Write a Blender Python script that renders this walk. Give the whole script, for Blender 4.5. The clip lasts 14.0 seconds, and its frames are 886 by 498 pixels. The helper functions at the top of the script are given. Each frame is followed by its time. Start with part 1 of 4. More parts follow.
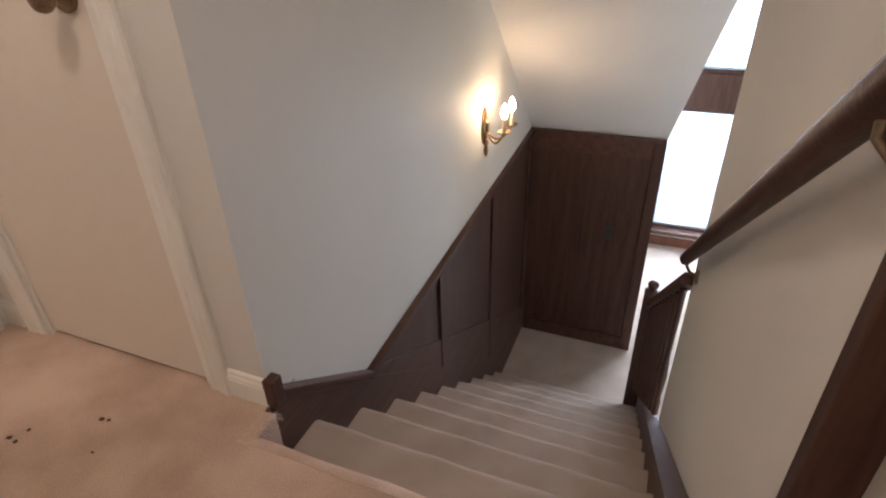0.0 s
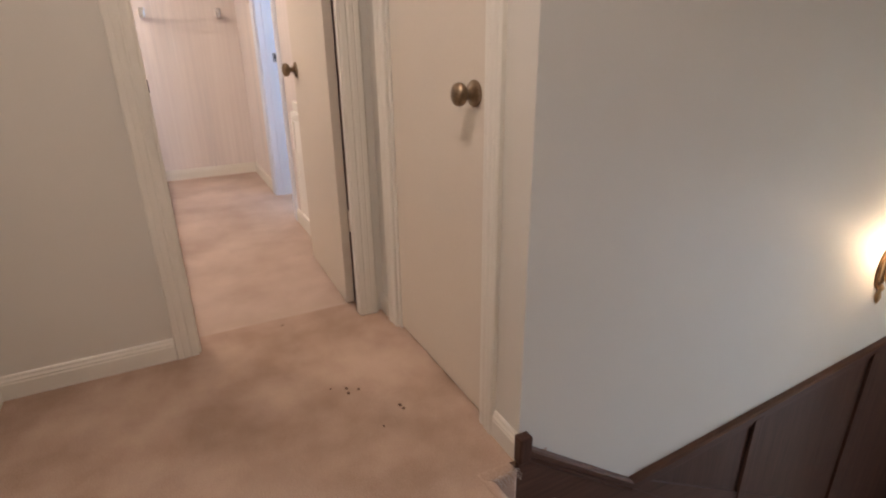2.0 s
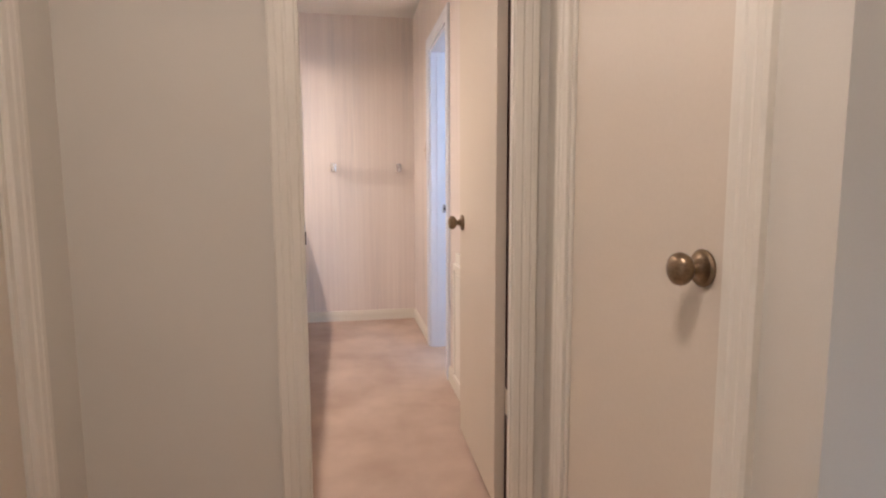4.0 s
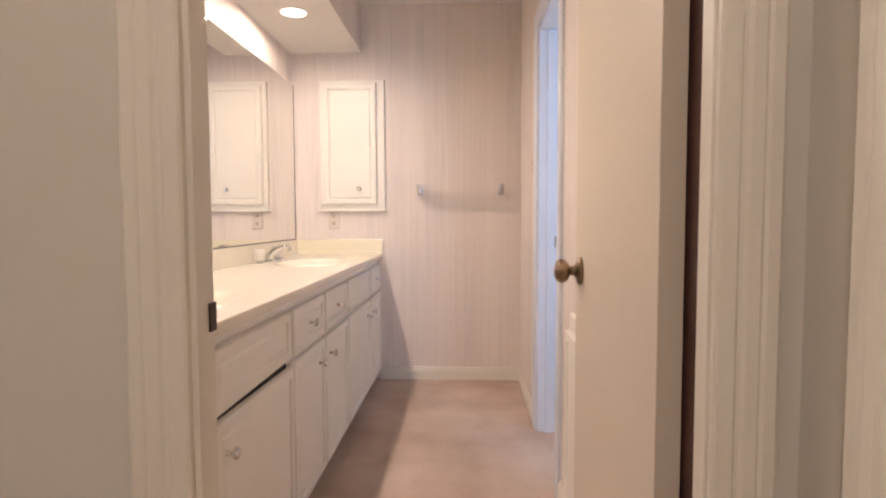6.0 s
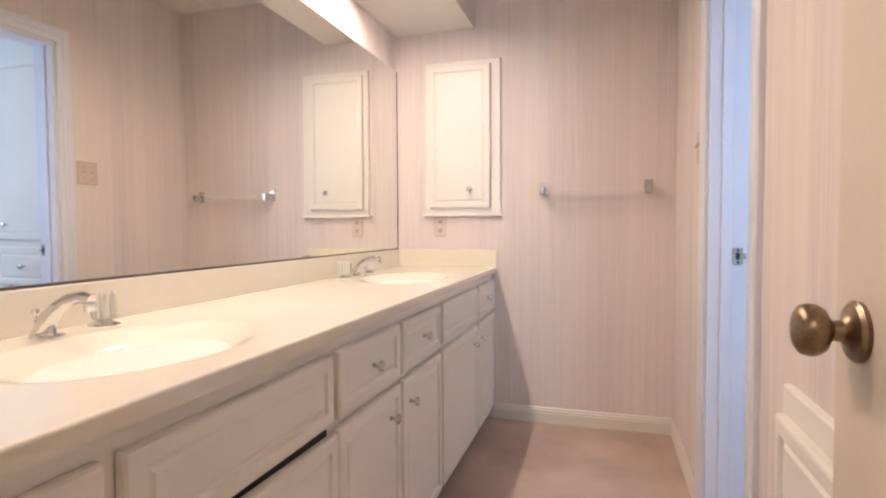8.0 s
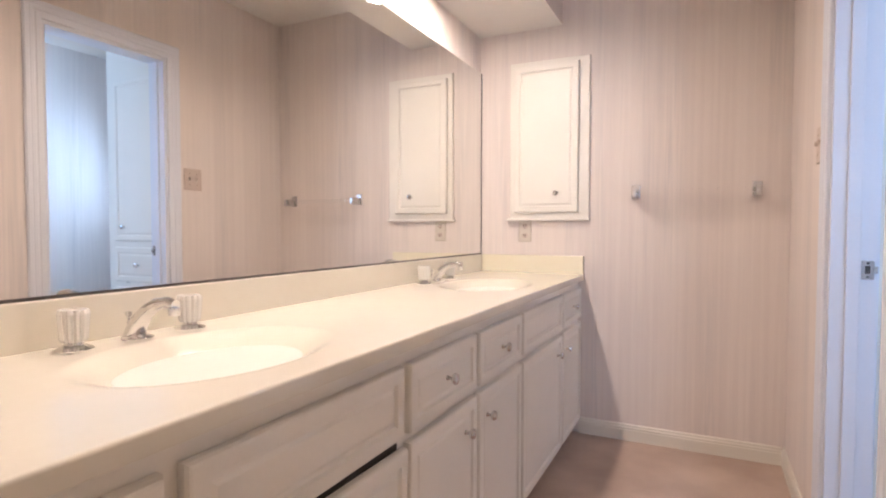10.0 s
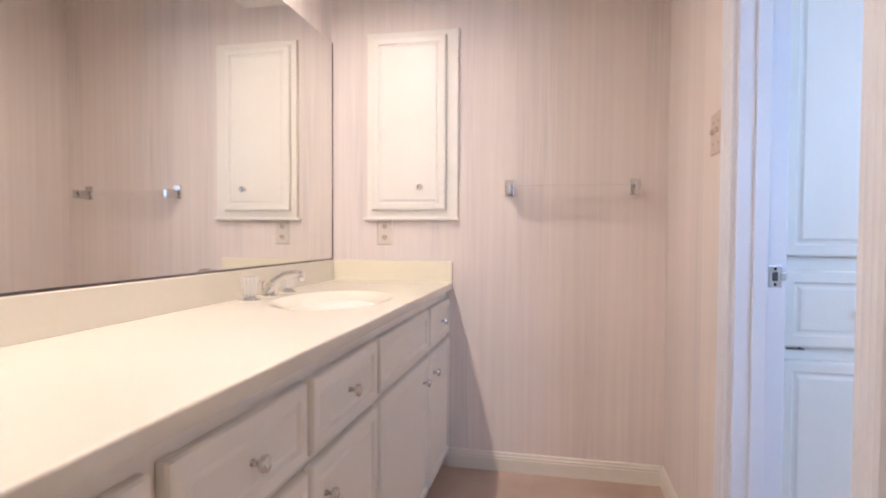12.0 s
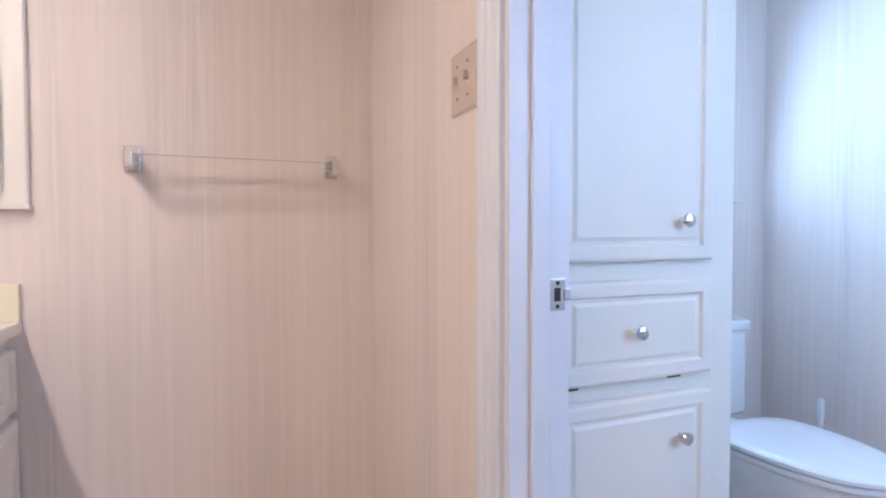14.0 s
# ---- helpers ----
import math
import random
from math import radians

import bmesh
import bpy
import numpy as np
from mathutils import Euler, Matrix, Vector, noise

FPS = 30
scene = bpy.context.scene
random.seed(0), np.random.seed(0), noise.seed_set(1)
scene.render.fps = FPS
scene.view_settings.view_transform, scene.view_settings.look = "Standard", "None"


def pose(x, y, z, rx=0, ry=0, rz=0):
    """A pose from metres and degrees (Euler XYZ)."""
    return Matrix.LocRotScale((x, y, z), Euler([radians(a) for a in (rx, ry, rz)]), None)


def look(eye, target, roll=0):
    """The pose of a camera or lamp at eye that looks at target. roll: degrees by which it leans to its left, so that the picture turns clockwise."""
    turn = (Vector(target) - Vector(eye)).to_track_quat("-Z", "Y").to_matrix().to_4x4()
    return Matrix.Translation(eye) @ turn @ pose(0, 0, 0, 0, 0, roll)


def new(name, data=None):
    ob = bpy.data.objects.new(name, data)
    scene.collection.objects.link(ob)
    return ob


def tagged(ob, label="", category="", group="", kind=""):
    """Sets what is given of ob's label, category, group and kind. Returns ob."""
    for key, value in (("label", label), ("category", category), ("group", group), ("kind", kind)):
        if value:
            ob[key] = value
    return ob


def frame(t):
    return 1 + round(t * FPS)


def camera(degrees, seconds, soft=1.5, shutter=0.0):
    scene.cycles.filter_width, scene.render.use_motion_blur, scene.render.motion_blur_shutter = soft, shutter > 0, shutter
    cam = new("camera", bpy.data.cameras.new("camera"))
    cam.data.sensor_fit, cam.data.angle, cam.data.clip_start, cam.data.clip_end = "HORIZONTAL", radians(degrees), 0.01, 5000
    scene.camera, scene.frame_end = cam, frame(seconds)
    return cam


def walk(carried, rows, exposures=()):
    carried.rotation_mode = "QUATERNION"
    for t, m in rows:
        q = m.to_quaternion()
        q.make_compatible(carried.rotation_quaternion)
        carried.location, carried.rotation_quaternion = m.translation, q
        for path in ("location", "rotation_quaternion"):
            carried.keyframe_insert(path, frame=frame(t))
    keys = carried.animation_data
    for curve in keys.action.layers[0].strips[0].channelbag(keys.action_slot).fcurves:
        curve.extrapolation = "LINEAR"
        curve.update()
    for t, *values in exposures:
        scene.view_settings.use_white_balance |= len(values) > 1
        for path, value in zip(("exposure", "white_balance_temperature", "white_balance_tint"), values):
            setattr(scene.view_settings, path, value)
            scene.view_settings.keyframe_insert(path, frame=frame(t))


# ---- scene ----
cam = camera(78.7, 14.0, soft=2.1)
PATH = [
    (0, (0.184, 0.418, 1.035), (-0.487, 2.015, 0.035), -1.6),
    (0.5, (0.235, 0.437, 1.042), (-0.775, 1.858, 0.063), -1.5),
    (1, (0.309, 0.451, 1.063), (-0.988, 1.641, 0.114), -1.7),
    (1.5, (0.334, 0.465, 1.078), (-1.156, 1.456, 0.185), -1.1),
    (2, (0.333, 0.465, 1.097), (-1.325, 1.308, 0.363), -0.7),
    (2.5, (0.318, 0.47, 1.111), (-1.469, 1.18, 0.562), -0.3),
    (3, (0.258, 0.485, 1.101), (-1.616, 1.053, 0.694), -0.1),
    (3.5, (0.127, 0.519, 1.104), (-1.802, 0.956, 0.807), -0.1),
    (3.7, (0.066, 0.535, 1.102), (-1.871, 0.942, 0.845), -0.1),
    (5.8, (-0.911, 0.769, 1.091), (-2.907, 0.719, 0.971), -0.1),
    (6, (-0.99, 0.78, 1.086), (-2.985, 0.696, 0.976), -0.2),
    (6.5, (-1.186, 0.782, 1.085), (-3.177, 0.621, 0.987), -0.2),
    (7, (-1.359, 0.778, 1.067), (-3.343, 0.544, 0.983), -0.3),
    (7.5, (-1.507, 0.783, 1.07), (-3.475, 0.436, 0.991), -0.2),
    (8, (-1.627, 0.795, 1.074), (-3.542, 0.224, 0.997), -0.3),
    (8.5, (-1.661, 0.804, 1.071), (-3.502, 0.027, 0.996), -0.2),
    (8.7, (-1.664, 0.799, 1.072), (-3.482, -0.032, 1.0), -0.2),
    (10.8, (-1.786, 0.802, 1.096), (-3.582, -0.075, 1.026), 0.1),
    (11, (-1.837, 0.773, 1.084), (-3.675, -0.014, 1.023), 0.2),
    (11.5, (-1.968, 0.722, 1.08), (-3.886, 0.157, 1.021), 0.2),
    (12, (-2.165, 0.68, 1.078), (-4.122, 0.274, 1.022), 0.3),
    (12.5, (-2.352, 0.654, 1.07), (-4.337, 0.414, 1.017), 0.3),
    (13, (-2.539, 0.626, 1.066), (-4.537, 0.692, 1.017), 0.2),
    (13.5, (-2.738, 0.65, 1.068), (-4.698, 1.045, 1.013), 0.1),
    (14, (-2.914, 0.694, 1.08), (-4.762, 1.457, 1.021), -0.1),
]
walk(cam, [(t, look(eye, target, roll)) for t, eye, target, roll in PATH], [(0, 0.0, 6250, 10), (1.5, 0.0, 6300, 10), (3.0, 0.1, 6200, 10), (3.7, 0.1, 6200, 10), (6.5, 0.0, 6450, 10), (8.5, 0.0, 6200, 10), (11, 0.0, 6000, 10), (14, 0.0, 5750, 10)])

# ---------------------------------------------------------------- light
world = bpy.data.worlds.new("world")
scene.world = world
world.use_nodes = True
wn = world.node_tree
sky = wn.nodes.new("ShaderNodeTexSky")
sky.sky_type, sky.sun_disc, sky.sun_elevation, sky.sun_rotation = "NISHITA", False, radians(40), radians(200)
wn.links.new(sky.outputs[0], wn.nodes["Background"].inputs[0])
wn.nodes["Background"].inputs[1].default_value = 0.15

sun = new("sun", bpy.data.lights.new("sun", "SUN"))
sun.data.energy, sun.data.angle, sun.data.color = 2.0, radians(1.0), (1.0, 0.95, 0.88)
sun.matrix_world = look((2, -8, 9), (0, 0, 0))

WARM, DAY = (1.0, 0.80, 0.66), (0.46, 0.66, 1.0)


def area_lamp(name, m, sx, sy, watts, colour, disc=False, spread=180):
    d = bpy.data.lights.new(name, "AREA")
    d.shape, d.size, d.size_y, d.energy, d.color, d.spread = ("ELLIPSE" if disc else "RECTANGLE"), sx, sy, watts, colour, radians(spread)
    ob = new(name, d)
    ob.matrix_world = m
    return ob


# First can is seen, last inferred from the lit bowl, middle one added as fill.
CANS = [(-3.89, -0.132), (-3.19, -0.135), (-2.44, -0.135)]
for (cx, cy), watts in zip(CANS, (8.3, 11.4, 9.9)):
    area_lamp("recessed_lamp", pose(cx, cy, 2.176), 0.075, 0.075, watts, WARM, True, 178)
# Unseen source, added overhead to brighten the hall and stair wall.
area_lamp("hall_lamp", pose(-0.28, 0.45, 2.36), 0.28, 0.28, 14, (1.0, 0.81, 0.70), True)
area_lamp("toilet_window_light", look((-4.60, 2.39, 1.62), (-3.0, 2.30, 1.3)), 0.60, 0.72, 11, DAY)
# Added blue fill for the linen cabinet front; its window is unseen.
area_lamp("toilet_side_window_light", look((-2.42, 2.2, 1.55), (-4.0, 2.1, 1.2)), 1.0, 1.0, 16.0, DAY)
area_lamp("stair_window_light", look((0.95, 5.72, -0.3), (0.5, 2.0, -0.6)), 1.1, 2.4, 178, (0.70, 0.81, 1.0))


# ---------------------------------------------------------------- materials
def material(name, base, rough=0.5, metal=0.0, second=None, scale=8.0, fine=180.0, bump=0.0, stretch=(1, 1, 1), mix=0.5, spec=0.5, coat=0.0, tight=0.18):
    m = bpy.data.materials.new(name)
    m.use_nodes = True
    t = m.node_tree
    b = t.nodes["Principled BSDF"]
    b.inputs["Roughness"].default_value, b.inputs["Metallic"].default_value = rough, metal
    b.inputs["Specular IOR Level"].default_value = spec
    b.inputs["Coat Weight"].default_value = coat
    b.inputs["Coat Roughness"].default_value = 0.15
    co = t.nodes.new("ShaderNodeTexCoord")
    mp = t.nodes.new("ShaderNodeMapping")
    mp.inputs["Scale"].default_value = stretch
    t.links.new(co.outputs["Object"], mp.inputs["Vector"])
    n1 = t.nodes.new("ShaderNodeTexNoise")
    n1.inputs["Scale"].default_value, n1.inputs["Detail"].default_value = scale, 4
    n2 = t.nodes.new("ShaderNodeTexNoise")
    n2.inputs["Scale"].default_value, n2.inputs["Detail"].default_value = fine, 2
    for n in (n1, n2):
        t.links.new(mp.outputs[0], n.inputs["Vector"])
    sec = second or tuple(c * 0.9 for c in base)
    add = t.nodes.new("ShaderNodeMath")
    add.operation = "MULTIPLY_ADD"
    add.inputs[1].default_value, add.inputs[2].default_value = mix, 0.0
    t.links.new(n2.outputs["Fac"], add.inputs[0])
    add2 = t.nodes.new("ShaderNodeMath")
    add2.operation = "MULTIPLY_ADD"
    add2.inputs[1].default_value = 1.0 - mix
    t.links.new(n1.outputs["Fac"], add2.inputs[0])
    t.links.new(add.outputs[0], add2.inputs[2])
    ramp = t.nodes.new("ShaderNodeValToRGB")
    ramp.color_ramp.elements[0].position, ramp.color_ramp.elements[1].position = 0.5 - tight, 0.5 + tight
    ramp.color_ramp.elements[0].color, ramp.color_ramp.elements[1].color = (*sec, 1), (*base, 1)
    t.links.new(add2.outputs[0], ramp.inputs[0])
    t.links.new(ramp.outputs[0], b.inputs["Base Color"])
    if bump:
        bp = t.nodes.new("ShaderNodeBump")
        bp.inputs["Strength"].default_value, bp.inputs["Distance"].default_value = bump, 0.004
        t.links.new(n2.outputs["Fac"], bp.inputs["Height"])
        t.links.new(bp.outputs[0], b.inputs["Normal"])
    return m


def wallpaper_material(name):
    """Strié paper: uneven upright threads and broader bands of pink beige and grey."""
    m = bpy.data.materials.new(name)
    m.use_nodes = True
    t = m.node_tree
    b = t.nodes["Principled BSDF"]
    b.inputs["Roughness"].default_value = 0.62
    b.inputs["Specular IOR Level"].default_value = 0.3
    co = t.nodes.new("ShaderNodeTexCoord")
    facs = []
    for sc, up, det in ((7.0, 0.05, 2), (38.0, 0.014, 3), (190.0, 0.008, 2), (120.0, 0.08, 4)):
        mp = t.nodes.new("ShaderNodeMapping")
        mp.inputs["Scale"].default_value = (1, 1, up)
        t.links.new(co.outputs["Object"], mp.inputs["Vector"])
        n = t.nodes.new("ShaderNodeTexNoise")
        n.inputs["Scale"].default_value, n.inputs["Detail"].default_value = sc, det
        t.links.new(mp.outputs[0], n.inputs["Vector"])
        facs.append(n.outputs["Fac"])
    total = None
    for f, w in zip(facs, (0.34, 0.36, 0.18, 0.12)):
        a = t.nodes.new("ShaderNodeMath")
        a.operation = "MULTIPLY_ADD"
        a.inputs[1].default_value = w
        t.links.new(f, a.inputs[0])
        if total is None:
            a.inputs[2].default_value = 0.0
        else:
            t.links.new(total, a.inputs[2])
        total = a.outputs[0]
    ramp = t.nodes.new("ShaderNodeValToRGB")
    e = ramp.color_ramp.elements
    e[0].position, e[0].color = 0.34, (0.715, 0.645, 0.612, 1)
    e[1].position, e[1].color = 0.64, (0.815, 0.745, 0.70, 1)
    mid = e.new(0.48)
    mid.color = (0.762, 0.688, 0.648, 1)
    t.links.new(total, ramp.inputs[0])
    # sparse soft grey bands, each made of a few broken threads
    bands = []
    for sc, up, lo, hi in ((6.5, 0.07, 0.50, 0.68), (75.0, 0.03, 0.42, 0.62)):
        mp = t.nodes.new("ShaderNodeMapping")
        mp.inputs["Scale"].default_value, mp.inputs["Location"].default_value = (1, 1, up), (3.7, 1.9, 0.4)
        t.links.new(co.outputs["Object"], mp.inputs["Vector"])
        n = t.nodes.new("ShaderNodeTexNoise")
        n.inputs["Scale"].default_value, n.inputs["Detail"].default_value = sc, 2
        t.links.new(mp.outputs[0], n.inputs["Vector"])
        r = t.nodes.new("ShaderNodeMapRange")
        r.inputs["From Min"].default_value, r.inputs["From Max"].default_value = lo, hi
        t.links.new(n.outputs["Fac"], r.inputs["Value"])
        bands.append(r.outputs[0])
    both = t.nodes.new("ShaderNodeMath")
    both.operation = "MULTIPLY"
    t.links.new(bands[0], both.inputs[0])
    t.links.new(bands[1], both.inputs[1])
    half = t.nodes.new("ShaderNodeMath")
    half.operation = "MULTIPLY"
    half.inputs[1].default_value = 0.55
    t.links.new(both.outputs[0], half.inputs[0])
    mixc = t.nodes.new("ShaderNodeMix")
    mixc.data_type = "RGBA"
    t.links.new(half.outputs[0], mixc.inputs[0])
    t.links.new(ramp.outputs[0], mixc.inputs[6])
    mixc.inputs[7].default_value = (0.60, 0.565, 0.555, 1)
    t.links.new(mixc.outputs[2], b.inputs["Base Color"])
    bp = t.nodes.new("ShaderNodeBump")
    bp.inputs["Strength"].default_value, bp.inputs["Distance"].default_value = 0.12, 0.002
    t.links.new(facs[2], bp.inputs["Height"])
    t.links.new(bp.outputs[0], b.inputs["Normal"])
    return m


def wood_material(name, dark, light, axis):
    st = [26.0, 26.0, 26.0]
    st[axis] = 1.6
    return material(name, light, 0.46, 0, dark, 1.0, 5.0, 0.12, tuple(st), 0.45, 0.3)


def glow_material(name, colour, strength):
    m = bpy.data.materials.new(name)
    m.use_nodes = True
    b = m.node_tree.nodes["Principled BSDF"]
    b.inputs["Base Color"].default_value = (*colour, 1)
    b.inputs["Emission Color"].default_value = (*colour, 1)
    b.inputs["Emission Strength"].default_value = strength
    return m


def glass_material(name, rough, tint=(1, 1, 1), ior=1.47):
    m = bpy.data.materials.new(name)
    m.use_nodes = True
    b = m.node_tree.nodes["Principled BSDF"]
    b.inputs["Base Color"].default_value = (*tint, 1)
    b.inputs["Transmission Weight"].default_value = 1.0
    b.inputs["Roughness"].default_value, b.inputs["IOR"].default_value = rough, ior
    return m


PAINT = material("hall_paint", (0.70, 0.668, 0.605), 0.6, 0, (0.655, 0.622, 0.56), 1.6, 260, 0.05, mix=0.25, spec=0.35)
TRIM = material("trim_paint", (0.80, 0.765, 0.69), 0.38, 0, (0.75, 0.71, 0.63), 3.0, 120, 0.04, mix=0.3)
DOORPAINT = material("door_paint", (0.70, 0.625, 0.53), 0.42, 0, (0.655, 0.58, 0.485), 1.3, 90, 0.05, (1, 1, 0.3), 0.3)
CABPAINT = material("cabinet_paint", (0.86, 0.83, 0.77), 0.40, 0, (0.82, 0.79, 0.73), 4.0, 140, 0.04, mix=0.3)
CEILPAINT = material("ceiling_paint", (0.82, 0.79, 0.75), 0.8, 0, (0.78, 0.75, 0.71), 5, 160, 0.25, mix=0.5, spec=0.2)
PAPER = wallpaper_material("striped_wallpaper")
CARPET = material("beige_carpet", (0.59, 0.435, 0.34), 0.95, 0, (0.37, 0.25, 0.185), 3.4, 300, 0.9, mix=0.34, spec=0.1, tight=0.12)
# Lit copy of the hall carpet: the bathroom's brighter light is in the colour.
BATHCARPET = material("bath_carpet_lit", (0.655, 0.515, 0.43), 0.95, 0, (0.46, 0.34, 0.275), 3.2, 380, 0.9, mix=0.38, spec=0.1, tight=0.14)
# Hall carpet again, darkened to offset the strong stair window lamp.
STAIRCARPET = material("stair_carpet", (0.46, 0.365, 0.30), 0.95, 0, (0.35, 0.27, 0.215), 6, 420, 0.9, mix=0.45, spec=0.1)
MARBLE = material("cultured_marble", (0.795, 0.755, 0.665), 0.10, 0, (0.775, 0.73, 0.63), 5.0, 40, 0.0, mix=0.3)
SPLASH = material("ivory_marble", (0.86, 0.81, 0.65), 0.2, 0, (0.84, 0.78, 0.61), 5.0, 40, 0.0, mix=0.3, coat=0.4)
# Trim paint with a cool bluish cast of light put into its colour.
COOLTRIM = material("blue_cast_trim", (0.76, 0.78, 0.85), 0.36, 0, (0.71, 0.73, 0.80), 3.0, 120, 0.04, mix=0.3)
SWITCHPLATE = material("beige_plate", (0.60, 0.50, 0.44), 0.35, 0, (0.56, 0.46, 0.40), 20, 150)
CHROME = material("chrome", (0.80, 0.80, 0.80), 0.10, 1.0, (0.74, 0.74, 0.74), 20, 200, 0.02)
SATIN = material("satin_chrome", (0.70, 0.69, 0.68), 0.26, 1.0, (0.62, 0.61, 0.60), 30, 200, 0.02)
BRASS = material("antique_brass", (0.36, 0.27, 0.18), 0.30, 1.0, (0.22, 0.155, 0.10), 30, 160, 0.05)
BRONZE = material("dark_bronze", (0.085, 0.050, 0.035), 0.45, 0.5, (0.05, 0.03, 0.022), 40, 160)
GOLD = material("sconce_brass", (0.62, 0.42, 0.22), 0.28, 1.0, (0.42, 0.26, 0.12), 40, 200, 0.05)
MIRROR = material("mirror_silver", (0.88, 0.875, 0.85), 0.012, 1.0, (0.875, 0.87, 0.845), 2, 5)
DARKEDGE = material("mirror_edge", (0.06, 0.05, 0.045), 0.5)
PORCELAIN = material("porcelain", (0.84, 0.85, 0.86), 0.10, 0, (0.82, 0.83, 0.84), 3, 20, coat=0.4)
PLASTIC = material("ivory_plastic", (0.68, 0.62, 0.55), 0.35, 0, (0.64, 0.58, 0.51), 20, 150)
# Near-black; on holes and above the sagging door it stands for shade.
SLOT = material("dark_slot", (0.03, 0.027, 0.025), 0.6)
ACRYLIC = glass_material("clear_acrylic", 0.0, (1, 1, 1), 1.22)
FLUTED = glass_material("frosted_acrylic", 0.22, (0.92, 0.90, 0.86), 1.35)
FLUTED.node_tree.nodes["Principled BSDF"].inputs["Transmission Weight"].default_value = 0.18
WINDOWGLASS = glass_material("window_glass", 0.25, (0.95, 0.97, 1.0))
WOOD_Z = wood_material("walnut_upright", (0.040, 0.018, 0.012), (0.095, 0.045, 0.030), 2)
WOOD_Y = wood_material("walnut_rail", (0.045, 0.020, 0.013), (0.105, 0.050, 0.033), 1)
REDWOOD = wood_material("red_stained_wood", (0.11, 0.038, 0.022), (0.20, 0.075, 0.042), 2)
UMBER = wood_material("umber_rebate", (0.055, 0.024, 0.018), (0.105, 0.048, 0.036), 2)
BULB = glow_material("bulb_glow", (1.0, 0.70, 0.44), 118)
CANDLE = material("candle_sleeve", (0.80, 0.70, 0.50), 0.5)
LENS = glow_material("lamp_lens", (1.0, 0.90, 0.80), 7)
BLIND = material("blind_slat", (0.85, 0.86, 0.88), 0.5, 0, (0.80, 0.81, 0.84), 5, 60)
bt = BLIND.node_tree
bmix, btr = bt.nodes.new("ShaderNodeMixShader"), bt.nodes.new("ShaderNodeBsdfTranslucent")
btr.inputs[0].default_value = (0.9, 0.92, 0.95, 1)
bmix.inputs[0].default_value = 0.55
bt.links.new(bt.nodes["Principled BSDF"].outputs[0], bmix.inputs[1])
bt.links.new(btr.outputs[0], bmix.inputs[2])
bt.links.new(bmix.outputs[0], bt.nodes["Material Output"].inputs[0])
SKYGLOW = glow_material("bright_sky", (0.66, 0.82, 1.0), 5.0)
DEBRIS = material("dry_crumbs", (0.10, 0.05, 0.03), 0.9)
GROUND = material("pale_ground", (0.55, 0.55, 0.53), 0.9, 0, (0.45, 0.46, 0.43), 0.6, 12)
LINT = material("carpet_fray", (0.60, 0.50, 0.42), 0.95)


# ---------------------------------------------------------------- mesh helpers
def mesh_object(name, bm, mat, parent=None, label="", pick=None, smooth=False):
    me = bpy.data.meshes.new(name)
    mats = mat if isinstance(mat, (list, tuple)) else [mat]
    for m in mats:
        me.materials.append(m)
    bmesh.ops.recalc_face_normals(bm, faces=bm.faces[:])
    if pick:
        for f in bm.faces:
            f.material_index = pick(f)
    for f in bm.faces:
        f.smooth = smooth
    bm.to_mesh(me)
    bm.free()
    if smooth:
        me.set_sharp_from_angle(angle=radians(38))
    ob = new(name, me)
    if parent:
        ob.parent = parent
    if label:
        ob["label"] = label
    return ob


def part(name, bm, mat, parent, label="", m=None, smooth=False):
    ob = mesh_object(name, bm, mat, parent, label, smooth=smooth)
    if m is not None:
        ob.matrix_basis = m
    return ob


def thing(name, label, category, m=None, group="", kind=""):
    ob = new(name)
    ob.empty_display_size = 0.1
    if m is not None:
        ob.matrix_basis = m
    return tagged(ob, label, category, group, kind)


def box(x0, x1, y0, y1, z0, z1, bevel=0.0, bm=None, seg=2):
    b = bmesh.new()
    bmesh.ops.create_cube(b, size=1.0)
    for v in b.verts:
        v.co = Vector(((x0 + x1) / 2 + v.co.x * (x1 - x0), (y0 + y1) / 2 + v.co.y * (y1 - y0), (z0 + z1) / 2 + v.co.z * (z1 - z0)))
    if bevel:
        bmesh.ops.bevel(b, geom=b.edges[:], offset=bevel, segments=seg, affect="EDGES", profile=0.6)
    if bm is None:
        return b
    return join(bm, b)


def join(bm, other, m=None):
    me = bpy.data.meshes.new("tmp")
    if m is not None:
        other.transform(m)
    other.to_mesh(me)
    other.free()
    bm.from_mesh(me)
    bpy.data.meshes.remove(me)
    return bm


def boxes(rows):
    bm = bmesh.new()
    for r in rows:
        box(*r, bm=bm)
    return bm


def lathe(profile, steps=24, m=None):
    """Turns (radius, height) pairs round z."""
    bm = bmesh.new()
    rings = []
    for r, z in profile:
        if r < 1e-5:
            rings.append([bm.verts.new((0, 0, z))])
        else:
            rings.append([bm.verts.new((r * math.cos(a), r * math.sin(a), z)) for a in (2 * math.pi * k / steps for k in range(steps))])
    for a, b in zip(rings, rings[1:]):
        for k in range(steps):
            q = (k + 1) % steps
            face = [a[k % len(a)], a[q % len(a)], b[q % len(b)], b[k % len(b)]]
            face = list(dict.fromkeys(face))
            if len(face) > 2:
                bm.faces.new(face)
    if m is not None:
        bm.transform(m)
    return bm


